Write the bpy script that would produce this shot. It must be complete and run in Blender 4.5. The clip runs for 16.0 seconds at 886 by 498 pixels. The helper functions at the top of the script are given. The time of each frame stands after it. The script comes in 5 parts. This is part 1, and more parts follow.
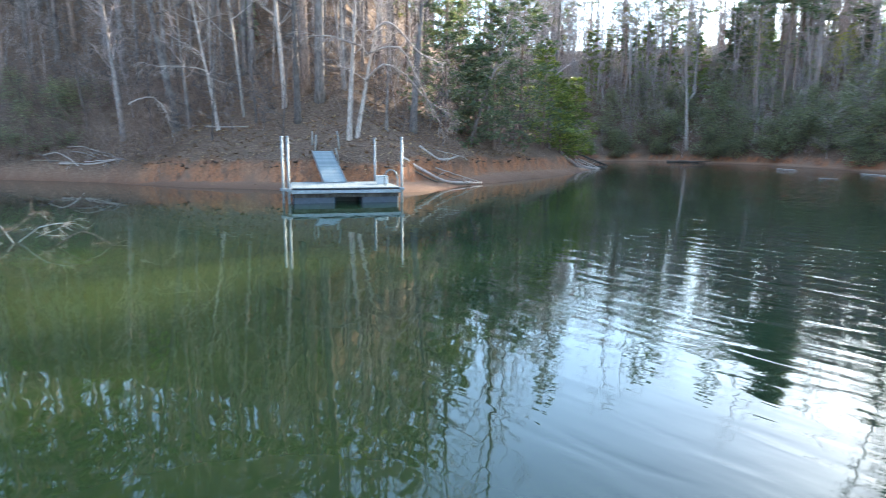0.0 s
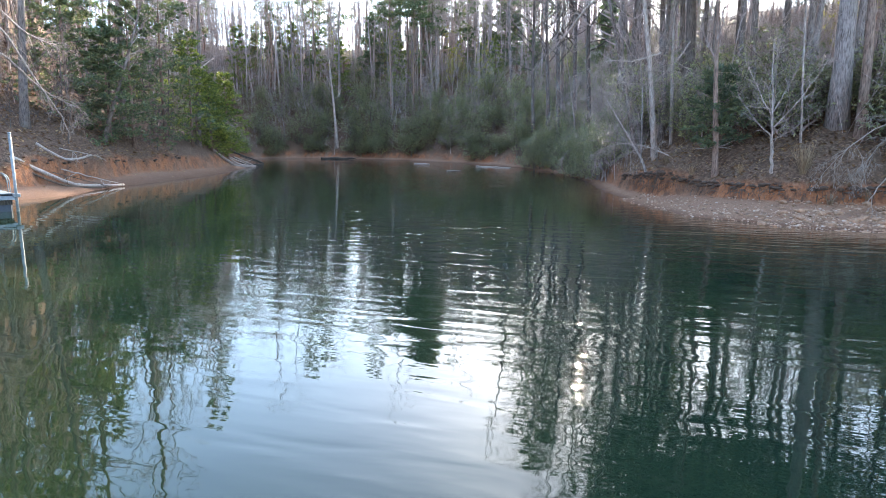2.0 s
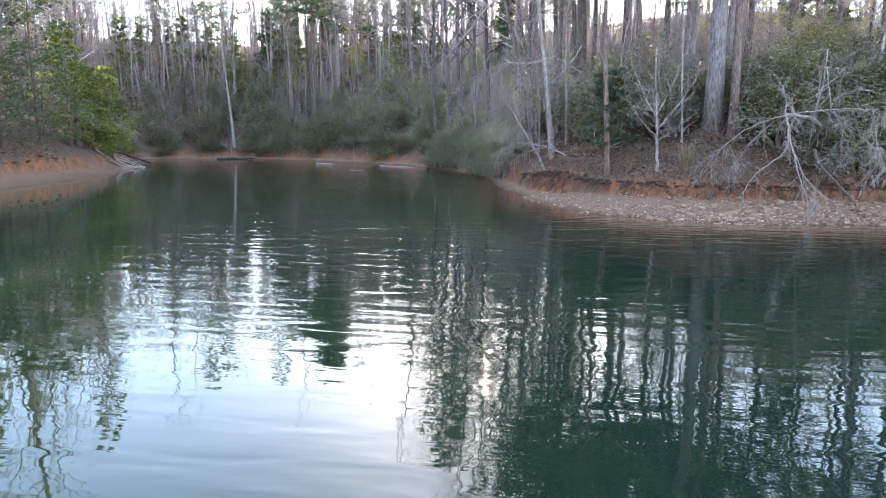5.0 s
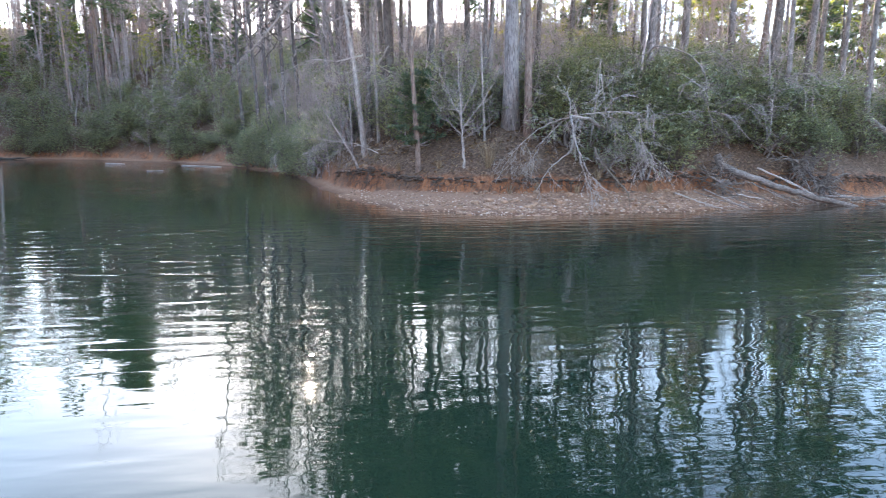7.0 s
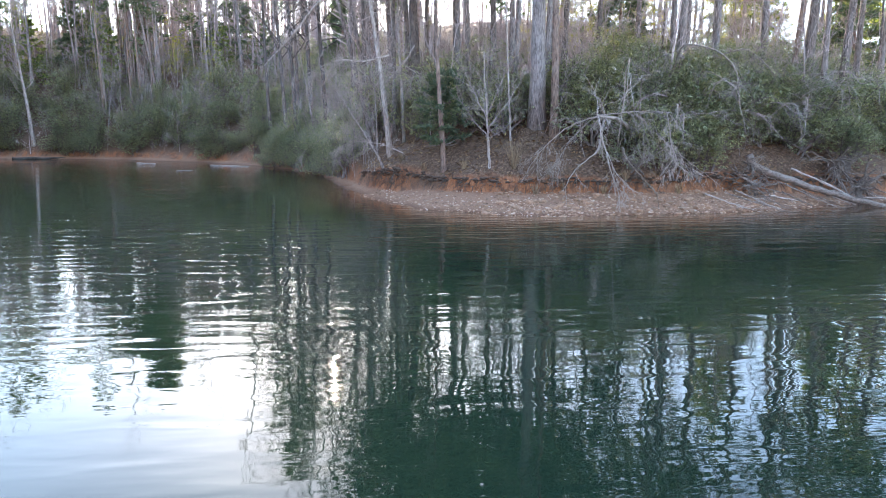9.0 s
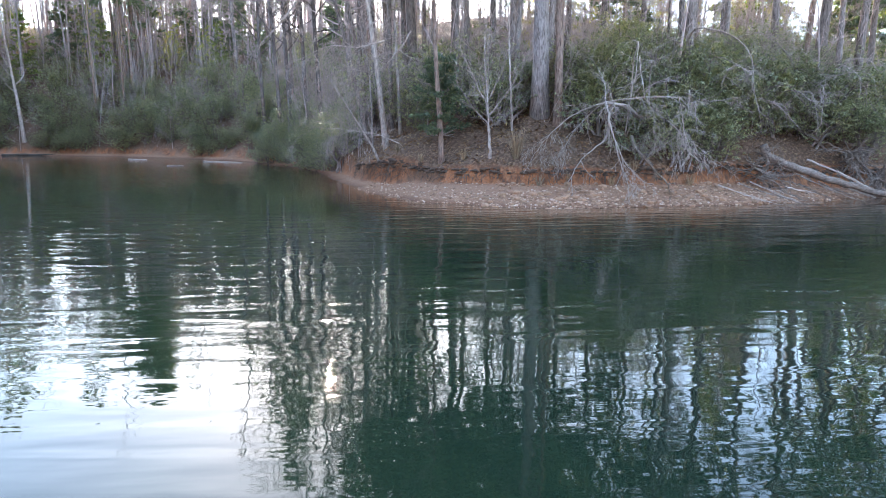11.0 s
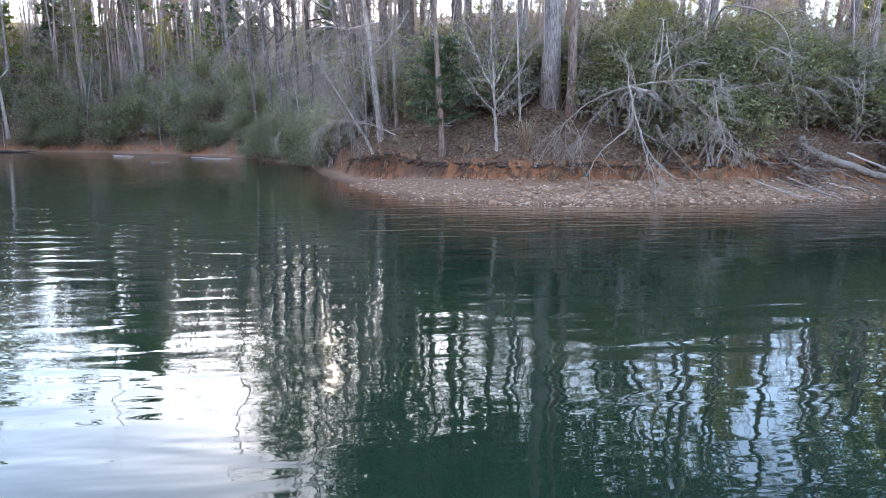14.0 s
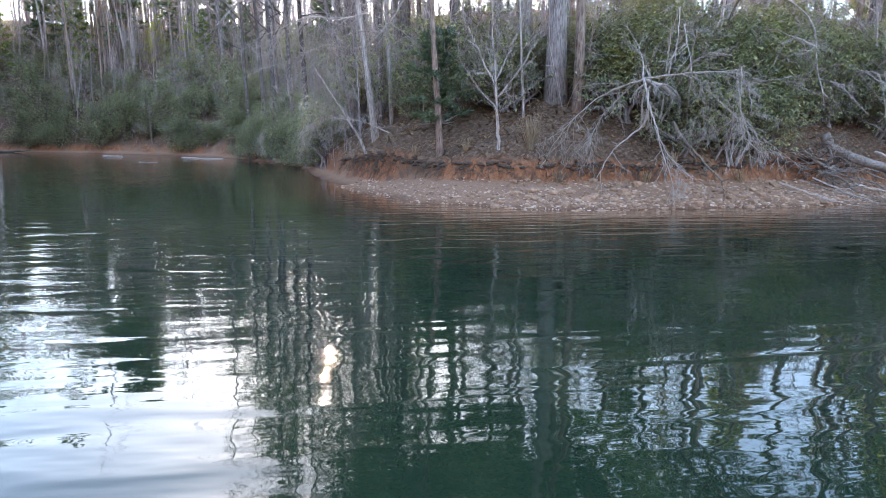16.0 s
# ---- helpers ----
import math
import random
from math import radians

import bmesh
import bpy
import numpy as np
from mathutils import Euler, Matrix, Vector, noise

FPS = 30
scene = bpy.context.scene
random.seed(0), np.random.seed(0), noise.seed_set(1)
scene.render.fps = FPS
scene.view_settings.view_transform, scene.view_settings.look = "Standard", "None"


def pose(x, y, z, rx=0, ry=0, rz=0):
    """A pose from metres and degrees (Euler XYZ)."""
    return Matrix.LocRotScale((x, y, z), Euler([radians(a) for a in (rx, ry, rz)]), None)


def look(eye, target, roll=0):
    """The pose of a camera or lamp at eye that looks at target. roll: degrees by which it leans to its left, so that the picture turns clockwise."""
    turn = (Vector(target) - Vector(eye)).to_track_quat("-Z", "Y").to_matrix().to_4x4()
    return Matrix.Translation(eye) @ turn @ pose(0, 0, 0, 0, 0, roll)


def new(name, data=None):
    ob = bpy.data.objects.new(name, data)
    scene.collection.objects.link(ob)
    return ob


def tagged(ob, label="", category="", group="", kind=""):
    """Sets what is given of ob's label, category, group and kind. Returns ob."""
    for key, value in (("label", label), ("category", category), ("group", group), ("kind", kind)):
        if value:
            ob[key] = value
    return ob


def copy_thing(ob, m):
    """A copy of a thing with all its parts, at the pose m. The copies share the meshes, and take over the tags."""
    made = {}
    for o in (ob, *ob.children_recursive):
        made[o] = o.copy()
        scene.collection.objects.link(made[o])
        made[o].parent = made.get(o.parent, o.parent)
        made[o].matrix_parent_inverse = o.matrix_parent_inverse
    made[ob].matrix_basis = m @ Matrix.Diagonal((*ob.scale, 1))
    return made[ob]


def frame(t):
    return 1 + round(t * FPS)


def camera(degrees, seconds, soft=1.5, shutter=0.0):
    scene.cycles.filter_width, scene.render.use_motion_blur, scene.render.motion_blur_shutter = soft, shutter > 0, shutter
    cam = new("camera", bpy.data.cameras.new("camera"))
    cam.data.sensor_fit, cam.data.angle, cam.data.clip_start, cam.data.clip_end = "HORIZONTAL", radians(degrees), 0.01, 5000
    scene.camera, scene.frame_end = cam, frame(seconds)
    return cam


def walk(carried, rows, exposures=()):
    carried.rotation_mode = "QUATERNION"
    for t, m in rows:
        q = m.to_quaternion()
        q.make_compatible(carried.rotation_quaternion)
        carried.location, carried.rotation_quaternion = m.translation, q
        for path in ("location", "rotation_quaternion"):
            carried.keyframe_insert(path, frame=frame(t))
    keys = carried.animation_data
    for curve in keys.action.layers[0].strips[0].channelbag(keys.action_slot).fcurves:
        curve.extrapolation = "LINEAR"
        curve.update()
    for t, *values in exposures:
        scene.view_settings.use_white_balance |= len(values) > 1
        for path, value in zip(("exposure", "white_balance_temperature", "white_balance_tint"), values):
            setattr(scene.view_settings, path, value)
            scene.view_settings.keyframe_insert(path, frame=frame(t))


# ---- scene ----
# seconds, stops, kelvin, tint
EXPOSURES = [(0.0, 3.0, 6050, 2), (0.5, 2.84, 6050, 2), (1.0, 2.9, 6060, 3), (1.5, 2.99, 6270, 6), (3.0, 3.15, 6470, 10), (5.5, 3.33, 6600, 12), (9.0, 3.33, 6610, 12), (16.0, 3.27, 6570, 12)]
cam = camera(71.91, 16.0, soft=0.85, shutter=0.25)
# seconds, place, turn, tilt, lean
ROWS = [
    (0.0, -0.014, 0.039, 3.037, 5.65, -9.75, -0.31),
    (0.5, -0.036, 0.033, 3.02, -5.75, -9.78, -0.3),
    (1.0, -0.048, 0.022, 3.003, -16.82, -9.8, -0.27),
    (1.5, -0.048, -0.007, 2.991, -24.64, -9.8, -0.22),
    (2.0, -0.044, -0.007, 2.977, -25.51, -9.8, -0.18),
    (2.5, -0.036, -0.004, 2.983, -25.7, -9.8, -0.18),
    (3.0, -0.041, 0.007, 2.979, -27.31, -9.81, -0.19),
    (5.5, -0.04, 0.008, 2.986, -36.9, -9.83, -0.21),
    (6.0, -0.019, -0.012, 2.991, -40.42, -9.86, -0.24),
    (6.5, -0.001, -0.019, 2.99, -45.91, -9.89, -0.26),
    (7.0, 0.023, -0.05, 2.992, -51.5, -9.93, -0.25),
    (7.5, 0.052, -0.039, 3.001, -55.24, -9.95, -0.23),
    (8.0, 0.068, -0.017, 2.998, -52.29, -9.95, -0.19),
    (8.5, 0.067, 0.008, 2.997, -49.43, -9.94, -0.18),
    (9.0, 0.117, 0.038, 2.998, -49.18, -9.95, -0.22),
    (10.2, 0.667, 0.526, 2.74, -49.3, -9.96, -0.25),
    (11.5, 1.622, 1.376, 2.412, -49.43, -9.99, -0.28),
    (12.0, 1.954, 1.727, 2.36, -49.47, -10.03, -0.31),
    (12.5, 2.287, 2.081, 2.306, -49.46, -10.04, -0.33),
    (13.0, 2.629, 2.419, 2.262, -49.52, -10.04, -0.34),
    (13.5, 2.981, 2.735, 2.203, -49.59, -10.05, -0.32),
    (14.0, 3.337, 3.038, 2.158, -49.66, -10.05, -0.33),
    (14.5, 3.694, 3.337, 2.118, -49.74, -10.07, -0.35),
    (15.0, 4.057, 3.637, 2.093, -49.76, -10.09, -0.34),
    (15.5, 4.426, 3.943, 2.088, -49.8, -10.08, -0.3),
    (16.0, 4.794, 4.253, 2.096, -49.84, -10.06, -0.3),
]
walk(cam, [(t, pose(x, y, z, 90 + tilt, lean, turn)) for t, x, y, z, turn, tilt, lean in ROWS], EXPOSURES)

# ---------------------------------------------------------------- sky and sun
SUN_TURN, SUN_UP = radians(38.6), radians(21.5)
world = bpy.data.worlds.new("sky")
scene.world = world
world.use_nodes = True
sky = world.node_tree.nodes.new("ShaderNodeTexSky")
sky.sky_type, sky.sun_disc = "NISHITA", False
sky.sun_elevation, sky.sun_rotation = SUN_UP, SUN_TURN
sky.air_density, sky.dust_density, sky.ozone_density = 1.0, 0.42, 1.5
world.node_tree.links.new(sky.outputs[0], world.node_tree.nodes["Background"].inputs[0])
world.node_tree.nodes["Background"].inputs[1].default_value = 0.15
sun = new("sun", bpy.data.lights.new("sun", "SUN"))
sun.data.energy, sun.data.angle, sun.data.color = 3.5, radians(0.55), (1.0, 0.9, 0.76)
to_sun = Vector((math.sin(SUN_TURN) * math.cos(SUN_UP), math.cos(SUN_TURN) * math.cos(SUN_UP), math.sin(SUN_UP)))
sun.matrix_world = look(to_sun * 200, (0, 0, 0))

# ---------------------------------------------------------------- materials


def nodes_of(name):
    m = bpy.data.materials.new(name)
    m.use_nodes = True
    return m, m.node_tree.nodes, m.node_tree.links, m.node_tree.nodes["Principled BSDF"]


def ramp(nodes, links, source, stops):
    r = nodes.new("ShaderNodeValToRGB")
    while len(r.color_ramp.elements) < len(stops):
        r.color_ramp.elements.new(0.5)
    for e, (at, c) in zip(r.color_ramp.elements, stops):
        e.position, e.color = at, (*c, 1)
    links.new(source, r.inputs[0])
    return r.outputs[0]


def noise_at(nodes, links, scale, detail=4.0, rough=0.6, stretch=None, world_space=False):
    n = nodes.new("ShaderNodeTexNoise")
    n.inputs["Scale"].default_value, n.inputs["Detail"].default_value, n.inputs["Roughness"].default_value = scale, detail, rough
    c = nodes.new("ShaderNodeTexCoord")
    src = c.outputs["Object"]
    if world_space:
        src = nodes.new("ShaderNodeNewGeometry").outputs["Position"]
    if stretch:
        k = nodes.new("ShaderNodeMapping")
        k.inputs["Scale"].default_value = stretch
        links.new(src, k.inputs[0])
        src = k.outputs[0]
    links.new(src, n.inputs["Vector"])
    return n.outputs["Fac"]


def mixed(nodes, links, fac, a, b, how="MIX"):
    m = nodes.new("ShaderNodeMix")
    m.data_type, m.blend_type = "RGBA", how
    for v, s in ((fac, m.inputs[0]), (a, m.inputs[6]), (b, m.inputs[7])):
        if isinstance(v, (float, int)):
            s.default_value = v
        elif isinstance(v, tuple):
            s.default_value = (*v, 1)
        else:
            links.new(v, s)
    return m.outputs[2]


def bumped(nodes, links, bsdf, height, strength=0.5, distance=0.02):
    b = nodes.new("ShaderNodeBump")
    b.inputs["Strength"].default_value, b.inputs["Distance"].default_value = strength, distance
    links.new(height, b.inputs["Height"])
    links.new(b.outputs[0], bsdf.inputs["Normal"])


def bark(name, dark, light, blotch, stretch=(3, 3, 0.5), moss=0.0):
    """Bark: fissures along the stem, blotches of lichen, and a tone of its own for every tree."""
    m, n, l, p = nodes_of(name)
    fine = noise_at(n, l, 6.0, 6, 0.7, stretch)
    wide = noise_at(n, l, 1.1, 3, 0.55)
    c = ramp(n, l, fine, [(0.36, dark), (0.6, light)])
    k = ramp(n, l, wide, [(0.5, (0, 0, 0)), (0.72, (0.6, 0.6, 0.6))])
    c = mixed(n, l, k, c, blotch)
    info = n.new("ShaderNodeObjectInfo")
    tone = ramp(n, l, info.outputs["Random"], [(0.0, (0.72, 0.7, 0.68)), (1.0, (1.15, 1.12, 1.1))])
    l.new(mixed(n, l, 1.0, c, tone, "MULTIPLY"), p.inputs["Base Color"])
    p.inputs["Roughness"].default_value = 0.9
    p.inputs["Specular IOR Level"].default_value = 0.2
    bumped(n, l, p, fine, 0.9, 0.04)
    return m


def leaf(name, stops, rough=0.45, through_light=0.35, spec=0.4, glow=(1.5, 1.6, 0.6)):
    """Leaves: a tone for every leaf, some gloss, and light that comes through them."""
    m, n, l, p = nodes_of(name)
    geo = n.new("ShaderNodeNewGeometry")
    c = ramp(n, l, geo.outputs["Random Per Island"], stops)
    patch = noise_at(n, l, 0.5, 2, 0.5, None, True)
    c = mixed(n, l, 1.0, c, ramp(n, l, patch, [(0.3, (0.72, 0.78, 0.8)), (0.7, (1.2, 1.15, 1.0))]), "MULTIPLY")
    l.new(c, p.inputs["Base Color"])
    p.inputs["Roughness"].default_value, p.inputs["Specular IOR Level"].default_value = rough, spec
    t = n.new("ShaderNodeBsdfTranslucent")
    l.new(mixed(n, l, 1.0, c, glow, "MULTIPLY"), t.inputs[0])
    mix = n.new("ShaderNodeMixShader")
    mix.inputs[0].default_value = through_light
    l.new(p.outputs[0], mix.inputs[1])
    l.new(t.outputs[0], mix.inputs[2])
    l.new(mix.outputs[0], n["Material Output"].inputs[0])
    return m


def plain(name, a, b, scale=8.0, rough=0.7, metal=0.0, bump=0.3, stretch=None):
    m, n, l, p = nodes_of(name)
    f = noise_at(n, l, scale, 5, 0.65, stretch)
    g = noise_at(n, l, scale * 0.17, 3, 0.5)
    c = ramp(n, l, f, [(0.3, a), (0.7, b)])
    c = mixed(n, l, 1.0, c, ramp(n, l, g, [(0.3, (0.75, 0.75, 0.75)), (0.7, (1.1, 1.1, 1.1))]), "MULTIPLY")
    info = n.new("ShaderNodeObjectInfo")
    c = mixed(n, l, 1.0, c, ramp(n, l, info.outputs["Random"], [(0.0, (0.75, 0.76, 0.78)), (1.0, (1.15, 1.1, 1.06))]), "MULTIPLY")
    l.new(c, p.inputs["Base Color"])
    p.inputs["Roughness"].default_value, p.inputs["Metallic"].default_value = rough, metal
    bumped(n, l, p, f, bump, 0.01)
    return m


BARK_GREY = bark("grey_bark", (0.075, 0.056, 0.048), (0.33, 0.262, 0.232), (0.41, 0.345, 0.31))
BARK_PALE = bark("pale_bark", (0.16, 0.122, 0.1), (0.52, 0.42, 0.365), (0.62, 0.51, 0.45))
BARK_SILVER = bark("silver_grey_bark", (0.115, 0.09, 0.08), (0.45, 0.37, 0.34), (0.52, 0.44, 0.405))
BARK_PINE = bark("pine_bark", (0.085, 0.054, 0.042), (0.36, 0.24, 0.185), (0.44, 0.33, 0.27))
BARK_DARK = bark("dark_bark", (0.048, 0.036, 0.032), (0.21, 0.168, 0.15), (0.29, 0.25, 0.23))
TWIG = bark("twig_bark", (0.21, 0.155, 0.138), (0.56, 0.435, 0.395), (0.65, 0.515, 0.475))
LOGWOOD = bark("weathered_log", (0.075, 0.054, 0.042), (0.31, 0.24, 0.2), (0.38, 0.31, 0.265), (4, 0.9, 2.5))
DEADWOOD = bark("bleached_deadwood", (0.26, 0.205, 0.17), (0.64, 0.53, 0.46), (0.53, 0.41, 0.33), (4, 4, 1))
DRIFTWOOD = bark("brown_driftwood", (0.06, 0.041, 0.03), (0.235, 0.178, 0.135), (0.3, 0.24, 0.19), (4, 4, 1))
WETWOOD = bark("wet_wood", (0.03, 0.026, 0.022), (0.11, 0.095, 0.08), (0.16, 0.145, 0.125))
LAUREL = leaf("laurel_leaf", [(0.0, (0.112, 0.117, 0.076)), (0.5, (0.25, 0.25, 0.16)), (0.88, (0.38, 0.365, 0.238)), (1.0, (0.47, 0.42, 0.25))], 0.5, 0.3, 0.3, (1.5, 1.4, 0.6))
NEEDLE = leaf("pine_needle", [(0.0, (0.085, 0.108, 0.08)), (0.7, (0.16, 0.188, 0.132)), (1.0, (0.26, 0.275, 0.18))], 0.5, 0.4, 0.35, (1.45, 1.4, 0.6))
HEMLOCK = leaf("hemlock_needle", [(0.0, (0.07, 0.1, 0.045)), (0.6, (0.165, 0.205, 0.075)), (1.0, (0.42, 0.42, 0.145))], 0.5, 0.45, 0.35, (1.45, 1.4, 0.55))
SAPLING_LEAF = leaf("sapling_leaf", [(0.0, (0.22, 0.2, 0.07)), (0.6, (0.38, 0.36, 0.12)), (1.0, (0.55, 0.48, 0.2))], 0.5, 0.5, 0.3, (1.3, 1.25, 0.6))
OAK_LEAF = leaf("dead_oak_leaf", [(0.0, (0.16, 0.085, 0.045)), (0.6, (0.27, 0.16, 0.09)), (1.0, (0.42, 0.29, 0.17))], 0.7, 0.25, 0.2, (1.3, 1.0, 0.7))
STRAW = leaf("dry_grass_blade", [(0.0, (0.2, 0.13, 0.085)), (1.0, (0.42, 0.31, 0.22))], 0.7, 0.2, 0.2, (1.3, 1.0, 0.7))
SOD = plain("root_bound_soil", (0.05, 0.032, 0.022), (0.19, 0.115, 0.075), 9, 0.95, 0, 0.8)
ROOT = plain("root_skin", (0.055, 0.035, 0.024), (0.24, 0.165, 0.115), 3, 0.9)
STONE = plain("beach_stone", (0.24, 0.125, 0.072), (0.49, 0.305, 0.19), 14, 0.85, 0, 0.5)
GRATING = plain("pale_metal_tread", (0.2, 0.235, 0.235), (0.33, 0.37, 0.365), 9, 0.6, 0.2, 0.3, (1, 6, 6))
DECK = plain("weathered_deck_board", (0.14, 0.155, 0.152), (0.25, 0.27, 0.262), 9, 0.75, 0, 0.3, (1, 6, 6))
FASCIA = plain("white_painted_fascia", (0.24, 0.255, 0.27), (0.4, 0.415, 0.43), 6, 0.55)
RUBBER = plain("black_rubber", (0.012, 0.013, 0.015), (0.03, 0.03, 0.033), 12, 0.6)
FLOAT = plain("blue_grey_float", (0.024, 0.032, 0.05), (0.055, 0.068, 0.098), 5, 0.45)
STEEL = plain("galvanised_steel", (0.2, 0.215, 0.22), (0.33, 0.345, 0.35), 10, 0.6, 0.4)
RAIL_WOOD = plain("grey_rail_wood", (0.25, 0.22, 0.19), (0.42, 0.38, 0.33), 10, 0.85, 0, 0.4)
PLASTIC = plain("white_plastic", (0.46, 0.46, 0.45), (0.58, 0.58, 0.57), 4, 0.45)


def ground_material():
    m, n, l, p = nodes_of("woodland_ground")
    zone = n.new("ShaderNodeAttribute")
    zone.attribute_name = "zone"
    sep = n.new("ShaderNodeSeparateColor")
    l.new(zone.outputs["Color"], sep.inputs[0])
    f1, f2, f3 = (noise_at(n, l, s, d, 0.68) for s, d in ((7.0, 6), (0.9, 4), (28.0, 4)))
    litter = ramp(n, l, f1, [(0.3, (0.052, 0.03, 0.02)), (0.5, (0.145, 0.084, 0.055)), (0.68, (0.32, 0.205, 0.133))])
    litter = mixed(n, l, ramp(n, l, f2, [(0.45, (0, 0, 0)), (0.75, (0.7, 0.7, 0.7))]), litter, (0.12, 0.075, 0.045))
    clay = ramp(n, l, f1, [(0.25, (0.21, 0.072, 0.03)), (0.55, (0.44, 0.165, 0.07)), (0.8, (0.5, 0.26, 0.145))])
    clay = mixed(n, l, ramp(n, l, f2, [(0.45, (0, 0, 0)), (0.67, (0.8, 0.8, 0.8))]), clay, (0.115, 0.062, 0.038))
    clay = mixed(n, l, ramp(n, l, noise_at(n, l, 3.5, 4, 0.7, (1, 1, 0.35)), [(0.51, (0, 0, 0)), (0.64, (0.85, 0.85, 0.85))]), clay, (0.085, 0.05, 0.034))
    beach = ramp(n, l, f3, [(0.25, (0.21, 0.108, 0.063)), (0.5, (0.32, 0.175, 0.106)), (0.8, (0.48, 0.305, 0.2))])
    beach = mixed(n, l, ramp(n, l, f2, [(0.4, (0, 0, 0)), (0.7, (0.6, 0.6, 0.6))]), beach, (0.28, 0.155, 0.1))
    wet = mixed(n, l, 1.0, beach, (0.5, 0.45, 0.42), "MULTIPLY")
    beach = mixed(n, l, sep.outputs[2], beach, wet)
    c = mixed(n, l, sep.outputs[1], beach, litter)
    c = mixed(n, l, sep.outputs[0], c, clay)
    l.new(c, p.inputs["Base Color"])
    p.inputs["Roughness"].default_value, p.inputs["Specular IOR Level"].default_value = 0.92, 0.2
    add = n.new("ShaderNodeMath")
    l.new(f1, add.inputs[0]), l.new(f3, add.inputs[1])
    bumped(n, l, p, add.outputs[0], 0.8, 0.05)
    return m


def water_material():
    """Still green lake water over red silt, with small ripples."""
    m, n, l, p = nodes_of("lake_water")
    shoal = n.new("ShaderNodeAttribute")
    shoal.attribute_name = "shoal"
    silt = noise_at(n, l, 0.12, 3, 0.5)
    deep = ramp(n, l, silt, [(0.3, (0.0064, 0.0168, 0.0112)), (0.7, (0.0112, 0.0222, 0.0108))])
    # olive tint paints sun-filled water into the base colour
    sunlit = n.new("ShaderNodeAttribute")
    sunlit.attribute_name = "sunlit"
    deep = mixed(n, l, sunlit.outputs["Fac"], deep, (0.036, 0.047, 0.011))
    l.new(mixed(n, l, shoal.outputs["Fac"], deep, (0.18, 0.08, 0.04)), p.inputs["Base Color"])
    p.inputs["Roughness"].default_value, p.inputs["IOR"].default_value = 0.02, 1.333
    p.inputs["Specular IOR Level"].default_value = 0.5
    stir = n.new("ShaderNodeAttribute")
    stir.attribute_name = "stir"
    calm = noise_at(n, l, 0.06, 2, 0.5)
    calm = ramp(n, l, calm, [(0.4, (0.25, 0.25, 0.25)), (0.58, (0.85, 0.85, 0.85))])
    calm = mixed(n, l, 1.0, calm, stir.outputs["Color"], "MULTIPLY")
    k = n.new("ShaderNodeMapping")
    k.vector_type = "TEXTURE"
    k.inputs["Rotation"].default_value = (0, 0, radians(-44))
    k.inputs["Scale"].default_value = (2.6, 0.72, 1)
    l.new(n.new("ShaderNodeNewGeometry").outputs["Position"], k.inputs[0])
    big = n.new("ShaderNodeTexNoise")
    big.inputs["Scale"].default_value, big.inputs["Detail"].default_value, big.inputs["Roughness"].default_value = 1.3, 1.5, 0.45
    big.inputs["Distortion"].default_value = 0.6
    l.new(k.outputs[0], big.inputs["Vector"])
    big = big.outputs["Fac"]
    fine = n.new("ShaderNodeTexNoise")
    fine.inputs["Scale"].default_value, fine.inputs["Detail"].default_value, fine.inputs["Roughness"].default_value = 2.3, 1.0, 0.4
    l.new(n.new("ShaderNodeNewGeometry").outputs["Position"], fine.inputs["Vector"])
    small = fine.outputs["Fac"]
    mul = n.new("ShaderNodeMath")
    mul.operation = "MULTIPLY_ADD"
    l.new(small, mul.inputs[0])
    mul.inputs[1].default_value = 0.14
    l.new(big, mul.inputs[2])
    chop = n.new("ShaderNodeTexNoise")
    chop.inputs["Scale"].default_value, chop.inputs["Detail"].default_value, chop.inputs["Roughness"].default_value = 6.0, 1.0, 0.4
    l.new(k.outputs[0], chop.inputs["Vector"])
    swell, mul = mul, n.new("ShaderNodeMath")
    mul.operation = "MULTIPLY_ADD"
    l.new(chop.outputs["Fac"], mul.inputs[0])
    mul.inputs[1].default_value = 0.1
    l.new(swell.outputs[0], mul.inputs[2])
    b = n.new("ShaderNodeBump")
    b.inputs["Distance"].default_value = 0.046
    l.new(calm, b.inputs["Strength"])
    l.new(mul.outputs[0], b.inputs["Height"])
    l.new(b.outputs[0], p.inputs["Normal"])
    return m


# ---------------------------------------------------------------- the lie of the land
SHORE = [(-140, 62), (-95, 52), (-60, 48), (-41, 46.5), (-30, 44), (-23.5, 41), (-18.7, 39.7), (-14.6, 39), (-9, 38.4),
         (-6, 38), (-4.3, 41), (-2.7, 46), (0.4, 52), (3.6, 58), (7, 66), (10.5, 77), (12, 85), (9, 97), (12, 110), (19, 120),
         (27, 120), (34.6, 113), (40.6, 100), (43, 86), (43, 72), (41, 62), (38.5, 55), (36, 47), (31.6, 39.6), (26.1, 30.8),
         (21.6, 23.0), (20.1, 18.4), (20.7, 15.1), (22.9, 12.1), (24.7, 10.4), (27.5, 8.6), (30.3, 6.9), (34.6, 5.3),
         (38.5, 3.5), (42.4, 1.7), (50, -1), (60, -6), (80, -25), (90, -80), (40, -130), (-60, -130), (-140, -60)]


